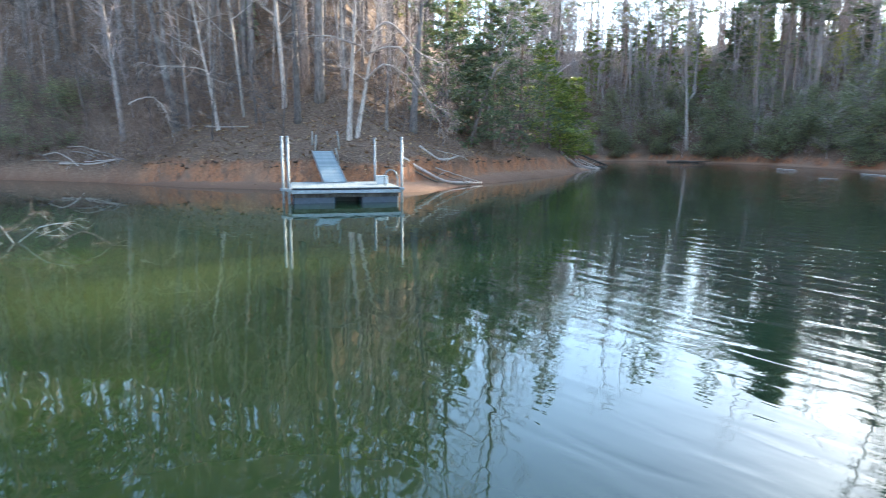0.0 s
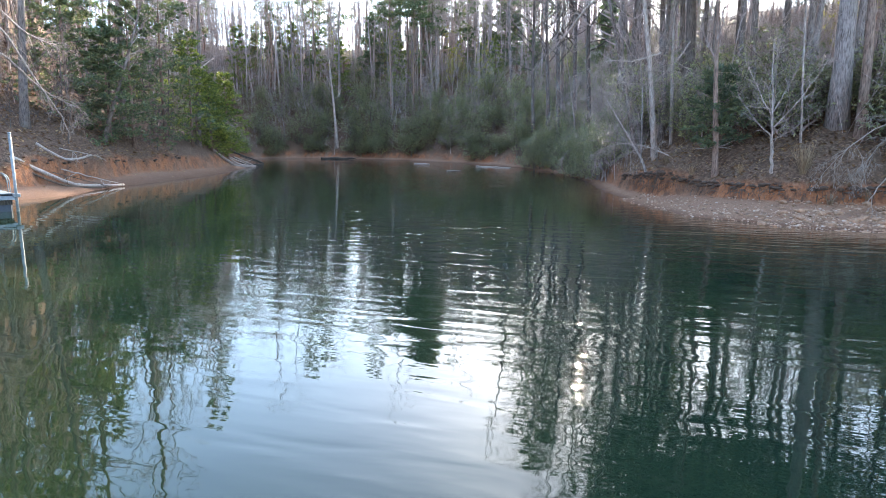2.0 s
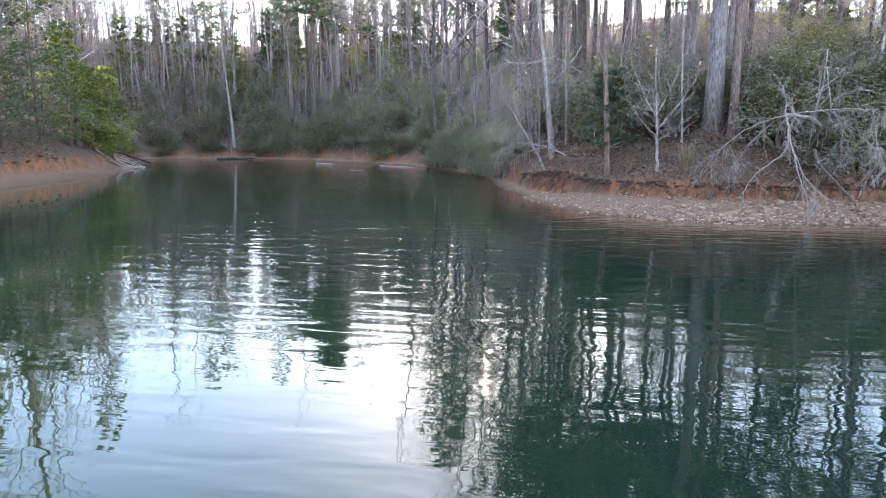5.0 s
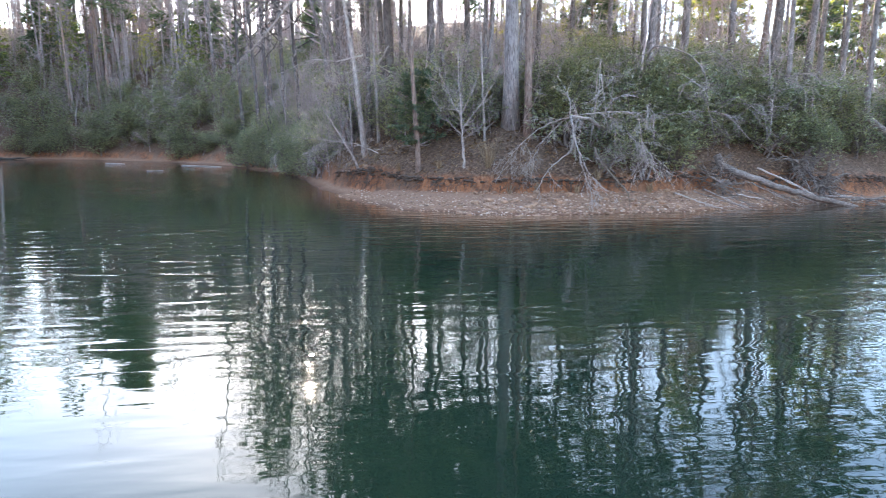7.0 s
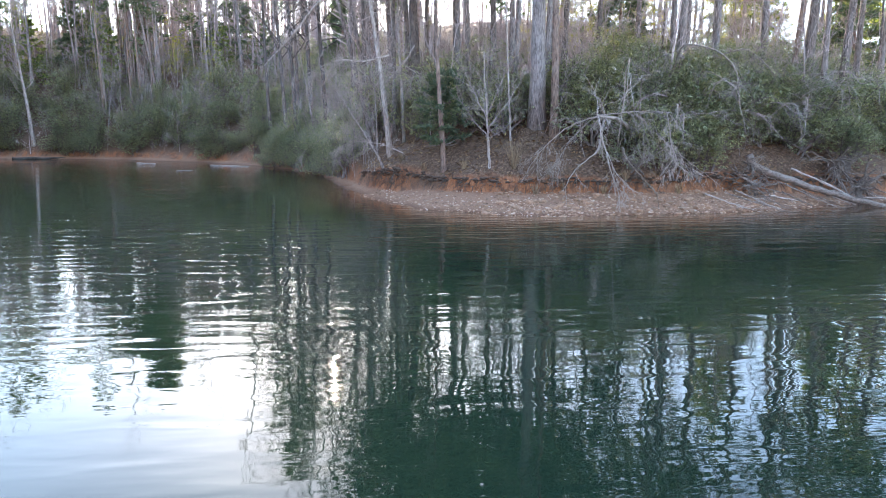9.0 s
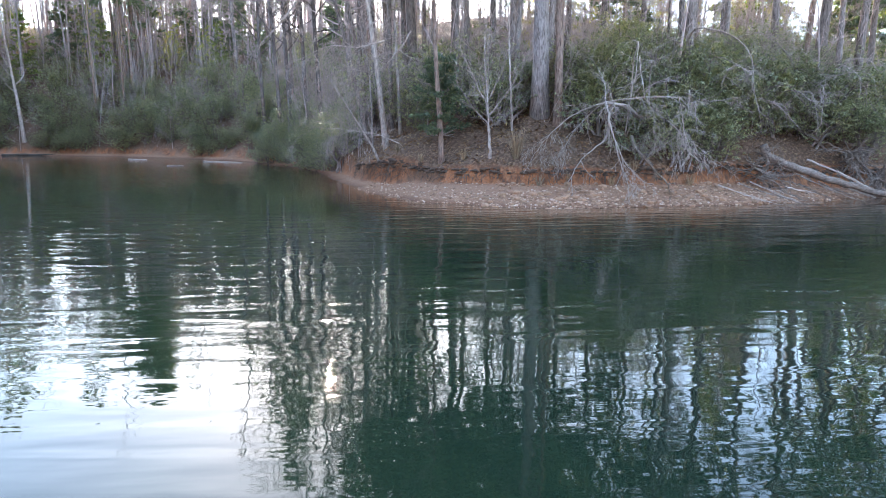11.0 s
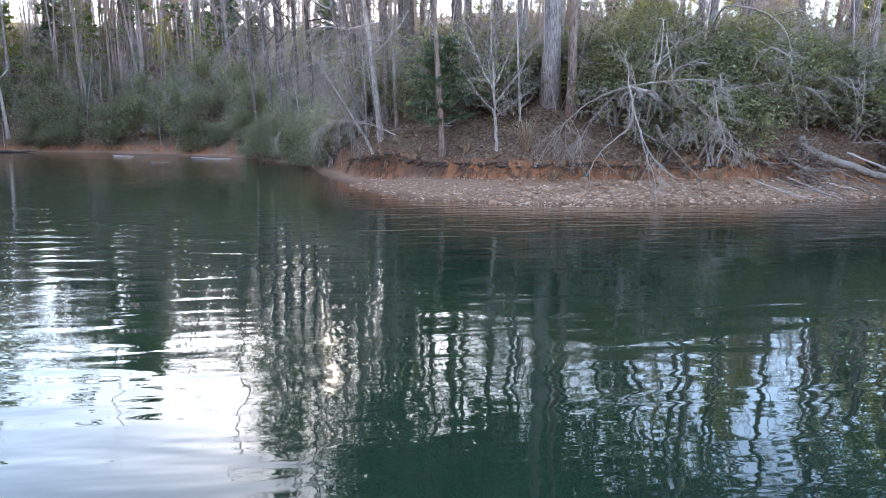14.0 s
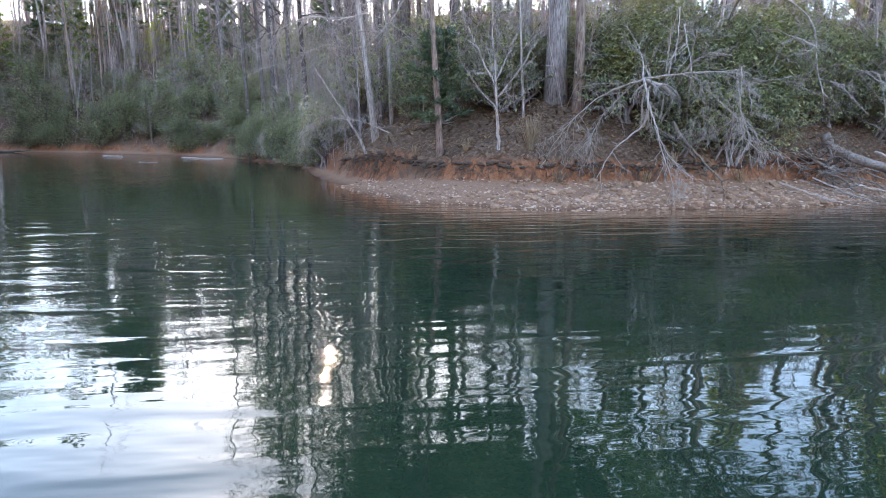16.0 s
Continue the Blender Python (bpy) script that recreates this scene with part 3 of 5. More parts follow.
# trees of the far end of the cove and of the dock's hillside
for k, (x, y, r, h, dx, dy, mat) in enumerate([
        (33.58, 118.6, 0.32, 24, -0.06, 0.015, BARK_PALE), (45.33, 118.3, 0.26, 24, -0.049, 0.018, BARK_PALE), (37.7, 131, 0.35, 26, 0.03, 0, BARK_GREY),
        (-10.83, 42.68, 0.20, 15, 0.05, 0.024, BARK_PALE), (-10.4, 43.1, 0.16, 13, 0.2, 0.04, BARK_PALE), (-15.77, 46.54, 0.28, 24, 0, 0, BARK_DARK),
        (-17.46, 48.47, 0.2, 20, -0.051, -0.019, BARK_PALE), (-26.79, 48.88, 0.37, 24, -0.144, -0.06, BARK_DARK), (-25.5, 48.4, 0.19, 13, -0.045, -0.02, BARK_GREY),
        (-22.5, 47.26, 0.16, 14, -0.124, -0.06, BARK_PALE), (-30.89, 47.82, 0.25, 17, -0.06, -0.028, BARK_GREY), (-13.3, 51.05, 0.19, 19, -0.01, 0, BARK_PALE),
        (-8.74, 45.51, 0.12, 14, 0.028, 0, BARK_GREY), (-7.47, 50.39, 0.30, 26, 0.06, 0.01, BARK_DARK), (-3.12, 55.75, 0.19, 15, 0.32, 0.01, BARK_GREY),
        (4.93, 71.66, 0.33, 22, 0.05, 0, BARK_GREY), (-50.08, 58.35, 0.36, 22, 0.03, 0.03, BARK_PINE)]):
    shore_tree(x, y, r, h, (dx, dy), 90 + k, mat, "leafless hardwood on the wooded lake shore", 0.34, 14, 0.24)

# low-boughed evergreens on the sunny point
# from x = 4 on, yellower needles paint the sunlight into the foliage
for k, (x, y, h) in enumerate([(-1.0, 58.5, 13), (1.6, 63.5, 15), (4.2, 69.0, 11), (6.4, 73.0, 8), (8.6, 78.0, 9.5), (-4.6, 62.0, 16), (7.3, 76.0, 6), (-5.2, 55.0, 13), (-2.6, 55.8, 9)]):
    planted("hemlock_tree", pine_meshes(140 + k, h, 0.014 * h, 0.05, 52, 0.36, 0.3, 14, NEEDLE if x < 4 else HEMLOCK, -0.045, 21), stand(x, y, k),
            "dark green evergreen with low drooping boughs by the water" if x < 4 else "evergreen with low drooping boughs by the water, coloured yellow-green as if sunlit", "tree", "evergreens on the point")
    taken.append((x, y, 1.5))

# a small soft hemlock on the edge of the bank
planted("hemlock_tree", pine_meshes(150, 4.4, 0.05, 0.18, 30, 0.48, 0.26, 14, NEEDLE, -0.04, 16, skin=BARK_PALE), stand(24.9, 21.4, 1.0),
        "small blue-green hemlock with soft level boughs on the bank", "tree", "evergreens of the bank")
taken.append((24.9, 21.4, 1.2))

# the woods: a handful of kinds, repeated with their own turn and size
KINDS = [(22, 0.13, 0.02, 0.0, BARK_GREY, 0.34, 12), (25, 0.18, -0.01, 0.015, BARK_GREY, 0.4, 12), (19, 0.09, 0.03, -0.02, BARK_SILVER, 0.28, 12),
         (24, 0.16, 0.0, -0.02, BARK_PINE, 0.45, 11), (16, 0.065, -0.05, 0.03, BARK_PALE, 0.2, 13), (23, 0.11, 0.025, 0.04, BARK_GREY, 0.36, 12)]
BARE = [bare_tree_meshes(200 + k, h, r, (dx, dy), mat, first, limbs + 3, 0.22, 5, 7, 1.0, 0.8, 0.022) for k, (h, r, dx, dy, mat, first, limbs) in enumerate(KINDS)]
BARE_FAR = [bare_tree_meshes(210 + k, h, r * 1.1, (dx, dy), mat, first * 0.6, limbs + 9, 0.24, 2, 5, 2.2, 0.75, 0.028) for k, (h, r, dx, dy, mat, first, limbs) in enumerate(KINDS)]
BARE_HILL = [bare_tree_meshes(260 + k, h, r, (dx, dy), BARK_GREY if mat is not BARK_PALE else BARK_PALE, first, limbs, 0.22, 2, 6, 1.6) for k, (h, r, dx, dy, mat, first, limbs) in enumerate(KINDS)]
PINES = [pine_meshes(220 + k, h, r, first, n, 0.15, 0.5, 8, None, -0.03, 9) for k, (h, r, first, n) in enumerate([(26, 0.24, 0.5, 36), (23, 0.2, 0.4, 40), (28, 0.27, 0.55, 34)])]
PINES_FAR = [pine_meshes(225 + k, h, r, first, n, 0.16, 0.62, 12, None, -0.03, 9) for k, (h, r, first, n) in enumerate([(26, 0.24, 0.4, 30), (23, 0.2, 0.3, 34), (28, 0.27, 0.45, 30)])]
PINES_HIGH = [pine_meshes(228 + 5 * k, h, r, 0.6, 34, 0.17, 0.6, 12, None, -0.03, 9) for k, (h, r) in enumerate([(26, 0.2), (23, 0.17), (28, 0.22)])]
YOUNG = [pine_meshes(230 + k, h, 0.016 * h, 0.1, 40, 0.22, 0.42, 9, HEMLOCK if k else NEEDLE, -0.03, 9) for k, h in enumerate((7, 10))]
YOUNG_FAR = [pine_meshes(235 + k, h, 0.016 * h, 0.06, 38, 0.26, 0.4, 13, HEMLOCK if k else NEEDLE, -0.03, 11) for k, h in enumerate((7, 10))]
BUSHES = [bush_meshes(240 + k, w, h, n, 0.15, None, 9, 5) for k, (w, h, n) in enumerate([(3.4, 2.8, 1000), (2.9, 3.4, 960), (3.8, 2.4, 1000), (2.6, 2.2, 700)])]
BUSHES_FAR = [bush_meshes(245 + k, w, h, n, 0.23, None, 5, 5) for k, (w, h, n) in enumerate([(3.8, 3.4, 600), (3.2, 4.2, 600), (4.2, 3.0, 600), (3.0, 2.6, 480)])]
SAPLINGS = [(3.6, 0.03, 0.2, 0.1), (5.6, 0.045, -0.1, 0.15), (2.8, 0.025, 0.1, -0.25), (7.5, 0.06, 0.08, 0.05)]
BRUSH = [bare_tree_meshes(250 + k, h, r, (dx, dy), TWIG, 0.12, 10, 0.38, 4, 5) for k, (h, r, dx, dy) in enumerate(SAPLINGS)]
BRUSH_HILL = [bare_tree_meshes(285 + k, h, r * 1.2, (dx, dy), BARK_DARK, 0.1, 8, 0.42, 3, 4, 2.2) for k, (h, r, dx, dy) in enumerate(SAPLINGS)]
BRUSH_FAR = [bare_tree_meshes(255 + k, h, r * 1.2, (dx, dy), TWIG, 0.1, 8, 0.42, 3, 4, 3.0) for k, (h, r, dx, dy) in enumerate(SAPLINGS)]
TALL_BRUSH = [bare_tree_meshes(295 + k, h, r, (dx, dy), TWIG if k != 1 else BARK_SILVER, 0.1, 15, 0.3, 4, 5, 1.5, 0.9, 0.04) for k, (h, r, dx, dy) in enumerate([(10, 0.055, 0.12, 0.05), (13, 0.07, -0.08, 0.1), (8.5, 0.045, -0.16, 0.04)])]
FAR = ("cove end", "dock hillside", "far ridge")
first_of = {}


def plant(key, meshes, name, m, label, category, group, names=("trunk", "crown")):
    if key in first_of:
        return copy_thing(first_of[key], m)
    first_of[key] = planted(name, meshes, m, label, category, group, names)
    return first_of[key]


def sow(count, xr, yr, room, lo, hi, make, keep=lambda x, y, s: True):
    done = 0
    rnd = random.Random(int(xr[0] * 31 + yr[1] * 7 + room * 100))
    for _ in range(count * 30):
        x, y = rnd.uniform(*xr), rnd.uniform(*yr)
        s = float(inland(x, y))
        if lo < s < hi and keep(x, y, s) and free(x, y, room):
            make(x, y, rnd)
            if room:
                taken.append((x, y, room * 0.6))
            done += 1
            if done >= count:
                break


def gap(x, y):
    """How tall a tree may be: the wood is lower at the head of the cove, where the low sun comes over it."""
    if -1 < math.degrees(math.atan2(x, y)) < 29.5:
        return max(3 + 0.32 * math.hypot(x, y) - ground(x, y), 8)
    return 40


def sunward(x, y):
    """Where the low sun comes through leafless crowns, with no pine in its way."""
    return 36.2 < math.degrees(math.atan2(x, y)) < 41


def thin(x, y):
    """Open wood on the crest behind the beach, where the sky shows between the trunks."""
    a = math.degrees(math.atan2(x, y))
    return 48 < a < 67 and math.hypot(x, y) > 42 or 64 < a < 88 and math.hypot(x, y) > 48 or 6 < a < 20 and math.hypot(x, y) > 128


def wood(where, pine_share, label):
    def make(x, y, rnd):
        grown = 1.25 if where == "cove end" else 1.28 if where == "dock hillside" else 1.0
        grown = min(grown, gap(x, y) / 27)
        if thin(x, y) and rnd.random() < (0.3 if x < y or x > 2.3 * y else 0.75):
            return
        pines, bares = (PINES_FAR, BARE_HILL if where == "dock hillside" else BARE_FAR) if where in FAR else (PINES, BARE)
        m = stand(x, y, rnd.uniform(0, 6.28), grown * rnd.uniform(0.8, 1.2)) @ Matrix.Rotation(rnd.gauss(0, 0.035), 4, "X")
        if rnd.random() < (0.0 if sunward(x, y) else pine_share):
            k = rnd.randrange(3)
            plant((where, "pine", k), pines[k], "pine_tree", m, "tall pine with a bare trunk and green crown", "tree", "pines of the " + where)
        else:
            k = rnd.randrange(6)
            plant((where, "bare", k), bares[k], "bare_tree", m, label, "tree", "leafless trees of the " + where)
    return make


def open_bank(x, y, s):
    """The clear strip of bank behind the beach."""
    return s > 6.4 if 11 < y < 24 and x < 33 else True


def bush_maker(where, lo=0.7, hi=1.25):
    def make(x, y, rnd):
        k = rnd.randrange(4)
        plant((where, "bush", k), (BUSHES_FAR if where in FAR else BUSHES)[k], "laurel_bush", stand(x, y, rnd.uniform(0, 6.28), rnd.uniform(lo, hi), 0.1), "dense dark green laurel bush with long leaves", "bush", "laurels of the " + where, ("stem", "foliage"))
    return make


def brush_maker(where):
    def make(x, y, rnd):
        k = rnd.randrange(4)
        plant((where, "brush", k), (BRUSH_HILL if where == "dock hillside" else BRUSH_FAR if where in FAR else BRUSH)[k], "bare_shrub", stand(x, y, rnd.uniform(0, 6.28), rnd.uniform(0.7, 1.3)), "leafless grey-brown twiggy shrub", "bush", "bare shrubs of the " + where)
    return make


def young_maker(where, lo=0.6, hi=1.2):
    def make(x, y, rnd):
        k = rnd.randrange(2)
        plant((where, "young", k), (YOUNG_FAR if where in FAR else YOUNG)[k], "young_pine", stand(x, y, rnd.uniform(0, 6.28), rnd.uniform(lo, hi)), "young evergreen with soft green boughs", "tree", "young evergreens of the " + where)
    return make


rnd = random.Random(5)
HARD = "straight leafless hardwood with grey bark in the wood"
# laurels along the bank
for x, y, k in ((28.6, 12.3, 1.0), (29.8, 11.4, 1.1), (31.0, 10.4, 1.0), (32.4, 10.0, 1.2), (30.4, 13.0, 1.3), (34.6, 10.6, 1.1), (36.8, 9.2, 1.1)):
    bush_maker("right bank", k, k)(x, y, rnd)
    taken.append((x, y, 0.8))
sow(62, (28, 52), (-4, 17), 1.0, 3.0, 13, bush_maker("right bank", 1.0, 1.6), lambda x, y, s: (x > 29 or s > 5) and not (31 < x < 36 and y < 10.2))
sow(22, (38, 56), (-4, 9), 0.9, 2.0, 6, bush_maker("right bank", 0.7, 1.2))
sow(34, (24, 46), (14, 34), 1.3, 4.0, 14, bush_maker("beach wood", 1.0, 1.6), lambda x, y, s: (6.2 if y < 25 else 2.6) < s < (9.5 if 48 < math.degrees(math.atan2(x, y)) < 68 else 14))
sow(30, (28, 42), (33.5, 50), 0.9, 0.2, 4.5, bush_maker("cove side", 0.9, 1.4), lambda x, y, s: y > 35.5 or s > 2.5)
sow(26, (25, 48), (29, 64), 1.0, 0.3, 4.5, bush_maker("cove side", 0.8, 1.4), lambda x, y, s: y > 35.5 or s > 3.6)
sow(20, (28, 52), (31, 64), 1.4, 4.5, 11, bush_maker("cove side", 0.9, 1.4))
sow(125, (0, 66), (62, 145), 1.6, 1.9, 18, bush_maker("cove end", 0.9, 1.45), lambda x, y, s: x > 12 or y > 96)
sow(32, (-66, -24), (43, 70), 1.2, 1.2, 12, bush_maker("dock hillside", 0.7, 1.2), lambda x, y, s: x < -34)
sow(44, (8, 64), (64, 135), 0.8, 1.4, 4.5, bush_maker("cove end", 0.7, 1.1), lambda x, y, s: x > 14 or y > 100)
thicket = []
sow(60, (30, 78), (-14, 62), 2.2, 11, 40, lambda x, y, r: thicket.append((x, y, r.uniform(0, 6.28), r.uniform(0.8, 1.2), r.randrange(4))), lambda x, y, s: not 48 < math.degrees(math.atan2(x, y)) < 68)
sow(175, (0, 85), (70, 185), 2.2, 12, 56, lambda x, y, r: thicket.append((x, y, r.uniform(0, 6.28), r.uniform(1.0, 1.5), r.randrange(4))), lambda x, y, s: x > 12 or y > 96)


def build_thicket():
    """Evergreen undergrowth high on the far slope."""
    V, Q = [], []
    base = 0
    for x, y, turn, size, k in thicket:
        me = BUSHES_FAR[k][1]
        co = np.empty(len(me.vertices) * 3, np.float32)
        me.vertices.foreach_get("co", co)
        co = co.reshape(-1, 3)[:len(me.vertices) * 3 // 20 * 4] * size
        c, d = math.cos(turn), math.sin(turn)
        V.append(np.stack([co[:, 0] * c - co[:, 1] * d + x, co[:, 0] * d + co[:, 1] * c + y, co[:, 2] + ground(x, y) - 0.1], 1))
        Q.append(np.arange(len(co)).reshape(-1, 4) + base)
        base += len(co)
    me = mesh_of("laurel_thicket", np.concatenate(V).tolist(), np.concatenate(Q).tolist(), LAUREL, False)
    tagged(new("laurel_thicket", me), "dark evergreen thicket on the far wooded slope", "bushes", "", "stuff")


build_thicket()
# twiggy shrubs and saplings
sow(70, (23, 52), (-2, 36), 0.8, 4.3, 16, brush_maker("right bank"), open_bank)
sow(34, (26, 50), (30, 62), 1.0, 1.0, 10, brush_maker("cove side"))
sow(80, (-55, 6), (40, 76), 1.1, 3.0, 14, brush_maker("dock hillside"), lambda x, y, s: not (-16 < x < -6 and y < 46))
sow(26, (-60, 10), (46, 100), 1.3, 9.0, 30, brush_maker("dock hillside"), lambda x, y, s: not (-16 < x < -6 and y < 47))
sow(44, (5, 60), (62, 140), 1.2, 1.6, 9, brush_maker("cove end"), lambda x, y, s: x > 12 or y > 90)


def sapling_maker(where):
    def make(x, y, rnd):
        k = rnd.randrange(3)
        plant((where, "sapling", k), TALL_BRUSH[k], "bare_sapling", stand(x, y, rnd.uniform(0, 6.28), rnd.uniform(0.8, 1.3)), "slender leafless sapling with a haze of fine twigs", "tree", "bare saplings of the " + where)
    return make


sow(22, (26, 46), (25, 64), 1.2, 2.0, 12, sapling_maker("cove side"))
sow(34, (5, 66), (64, 140), 1.4, 2.5, 18, sapling_maker("cove end"), lambda x, y, s: x > 12 or y > 92)
sow(22, (-62, 4), (43, 70), 1.4, 4.5, 18, sapling_maker("dock hillside"), lambda x, y, s: not (-16 < x < -5 and y < 48))
# young evergreens
sow(10, (24, 46), (16, 36), 2.0, 4.2, 14, young_maker("beach wood"))
sow(24, (10, 75), (66, 160), 2.4, 5, 42, young_maker("cove end", 0.9, 1.8))
# tall pines added on the slope at the head of the cove to shade the dock's bank
for k in range(9):
    u = 0.2 + 0.55 * (k + 0.5) / 9
    x, y = 40.0 + 24 * u + rnd.uniform(-2, 2), 108.0 + 27 * u + rnd.uniform(-4, 4)
    if inland(x, y) > 2.5:
        plant(("head", k % 3), PINES_HIGH[k % 3], "pine_tree", stand(x, y, rnd.uniform(0, 6.28), (0.325 * math.hypot(x, y) - 3 - ground(x, y)) / (26, 23, 28)[k % 3]), "tall pine with a full green crown, added to shade the dock's bank", "tree", "pines at the head of the cove")
        taken.append((x, y, 1.5))
sow(10, (40, 85), (-16, 24), 2.6, 12, 46, young_maker("far ridge", 0.9, 1.7))
SAPLING_TREES = [pine_meshes(280 + k, h, 0.012 * h, 0.2, 34, 0.3, 0.24, 9, SAPLING_LEAF, 0.02, 8, skin=BARK_GREY) for k, h in enumerate((8, 11))]


def sunny_sapling(x, y, rnd):
    k = rnd.randrange(2)
    plant(("sunny", k), SAPLING_TREES[k], "young_tree", stand(x, y, rnd.uniform(0, 6.28), rnd.uniform(0.8, 1.3)), "young tree with thin yellow-green foliage on the sunny crest", "tree", "yellow-green young trees")


sow(30, (42, 82), (-6, 34), 2.2, 9, 40, sunny_sapling, lambda x, y, s: 54 < math.degrees(math.atan2(x, y)) < 92)
sow(12, (30, 60), (95, 150), 3, 4, 30, sunny_sapling)
sow(10, (-45, 6), (46, 90), 3.0, 10, 34, young_maker("dock hillside"))
# tall woods
sow(62, (26, 80), (-14, 64), 2.2, 5.5, 44, wood("beach wood", 0.16, HARD))
sow(50, (36, 72), (-8, 36), 1.4, 8, 34, sapling_maker("sunny crest"), lambda x, y, s: 52 < math.degrees(math.atan2(x, y)) < 94)
sow(112, (-5, 90), (60, 175), 2.6, 3.5, 60, wood("cove end", 0.07, HARD), lambda x, y, s: x > 20 or y > 96)
sow(60, (-60, 10), (42, 75), 1.8, 5.0, 22, wood("dock hillside", 0.12, HARD), lambda x, y, s: not (-16 < x < -6 and y < 48))
sow(120, (-95, 14), (42, 125), 2.4, 5.5, 66, wood("dock hillside", 0.3, HARD), lambda x, y, s: not (-16 < x < -6 and y < 48))
# twiggy crowns over the right-hand bank
for k, (x, y, h) in enumerate([(38.2, 14.6, 26), (41.2, 13.0, 27), (43.4, 7.4, 27), (48.6, 5.2, 28)]):
    shore_tree(x, y, 0.2, h, (-0.02, 0.01), 400 + k, BARK_GREY, "tall leafless hardwood with a wide twiggy crown", 0.4, 26, 0.27)


def ridge_woods():
    """The woods behind, too far to tell tree from tree."""
    rnd = random.Random(9)
    V, F, NV, NF = [], [], [], []
    xs, ys = (np.array([rnd.uniform(a, b) for _ in range(15000)] + [rnd.uniform(c, d) for _ in range(2500)]) for a, b, c, d in ((-190, 190, 0, 95), (-60, 260, 118, 185)))
    order = np.array(rnd.sample(range(17500), 17500))
    xs, ys = xs[order], ys[order]
    zs, ss = lie(xs, ys)[:2]
    n = 0
    for x, y, z, s in zip(xs.tolist(), ys.tolist(), zs.tolist(), ss.tolist()):
        if not 20 < s < 130 or rnd.random() > math.exp(-(s - 20) / 60):
            continue
        if thin(x, y) and rnd.random() < (0.4 if x < y or x > 2.3 * y else 0.8):
            continue
        n += 1
        if n > 1750:
            break
        h, r = min(rnd.uniform(17, 29), gap(x, y)), rnd.uniform(0.08, 0.22)
        lean = Vector((rnd.gauss(0, 0.045), rnd.gauss(0, 0.045), 1))
        foot = Vector((x, y, z - 0.3))
        tube(V, F, [foot, foot + lean * h * 0.5, foot + lean * h], [r, r * 0.7, 0.02], 4, False)
        evergreen = rnd.random() < 0.07 and not sunward(x, y)
        for k in range(9):
            p = foot + lean * h * (rnd.uniform(0.15, 0.97) if not evergreen else rnd.uniform(0.28, 1.0))
            a = rnd.uniform(0, 6.28)
            q = p + Vector((math.cos(a), math.sin(a), rnd.uniform(0.1, 0.9) if not evergreen else 0.1)) * h * rnd.uniform(0.06, 0.17)
            tube(V, F, [p, q], [0.05, 0.02], 3, False)
            if evergreen:
                for _ in range(5):
                    needle_tuft(NV, NF, rnd, p.lerp(q, rnd.uniform(0.3, 1.15)) + Vector((rnd.gauss(0, 0.5), rnd.gauss(0, 0.5), rnd.gauss(0, 0.3))), (0, 0, 0.2), 1.2, 6)
            else:
                for _ in range(5):
                    e = p.lerp(q, rnd.uniform(0.3, 1))
                    tube(V, F, [e, e + Vector((rnd.uniform(-1, 1), rnd.uniform(-1, 1), rnd.uniform(-0.3, 1.1))) * rnd.uniform(0.8, 2.4)], [0.035, 0.018], 3, False)
    wood_stuff = tagged(new("ridge_woods", mesh_of("ridge_woods", V, F, TWIG)), "leafless grey woods along the far ridges", "woods", "", "stuff")
    tagged(new("ridge_evergreens", mesh_of("ridge_evergreens", NV, NF, NEEDLE, False)), "green pine crowns along the far ridges", "woods", "", "stuff")
    # undergrowth on the slopes, darker on the dock's hillside
    V, F, HV, HF = [], [], [], []
    n = 0
    xs, ys = (np.array([rnd.uniform(a, b) for _ in range(40000)]) for a, b in ((-120, 120), (-30, 200)))
    zs, ss = lie(xs, ys)[:2]
    for x, y, z, s in zip(xs.tolist(), ys.tolist(), zs.tolist(), ss.tolist()):
        if not 8 < s < 80:
            continue
        n += 1
        if n > 4800:
            break
        p = Vector((x, y, z - 0.1))
        shoot = stem(rnd, p, (rnd.uniform(-0.4, 0.4), rnd.uniform(-0.4, 0.4), 1), rnd.uniform(1.5, 9), 0.2, 3)
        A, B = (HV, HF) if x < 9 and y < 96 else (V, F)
        tube(A, B, shoot, [0.035, 0.028, 0.02, 0.008], 3, False)
        for _ in range(6):
            q, e = along(shoot, rnd.uniform(0.25, 1))
            tube(A, B, [q, q + Vector((rnd.uniform(-1, 1), rnd.uniform(-1, 1), rnd.uniform(-0.1, 0.9))) * rnd.uniform(0.6, 1.8)], [0.016, 0.008], 3, False)
    for count, xr, yr, lo, hi, tall, thick in ((420, (5, 62), (60, 142), 3.5, 22, 11, 0.018), (350, (27, 50), (31, 64), 1.5, 13, 7, 0.018), (600, (26, 56), (-6, 33), 5.0, 22, 9, 0.017), (260, (-58, 8), (42, 80), 3, 16, 6, 0.02), (1000, (-66, -25), (42, 70), 0.3, 12, 5, 0.024), (420, (26, 56), (-8, 16), 3.8, 9, 4.5, 0.011), (90, (38, 54), (-4, 7), 3.4, 6, 3.5, 0.012)):
        xs, ys = (np.array([rnd.uniform(*r) for _ in range(count * 12)]) for r in (xr, yr))
        zs, ss = lie(xs, ys)[:2]
        n = 0
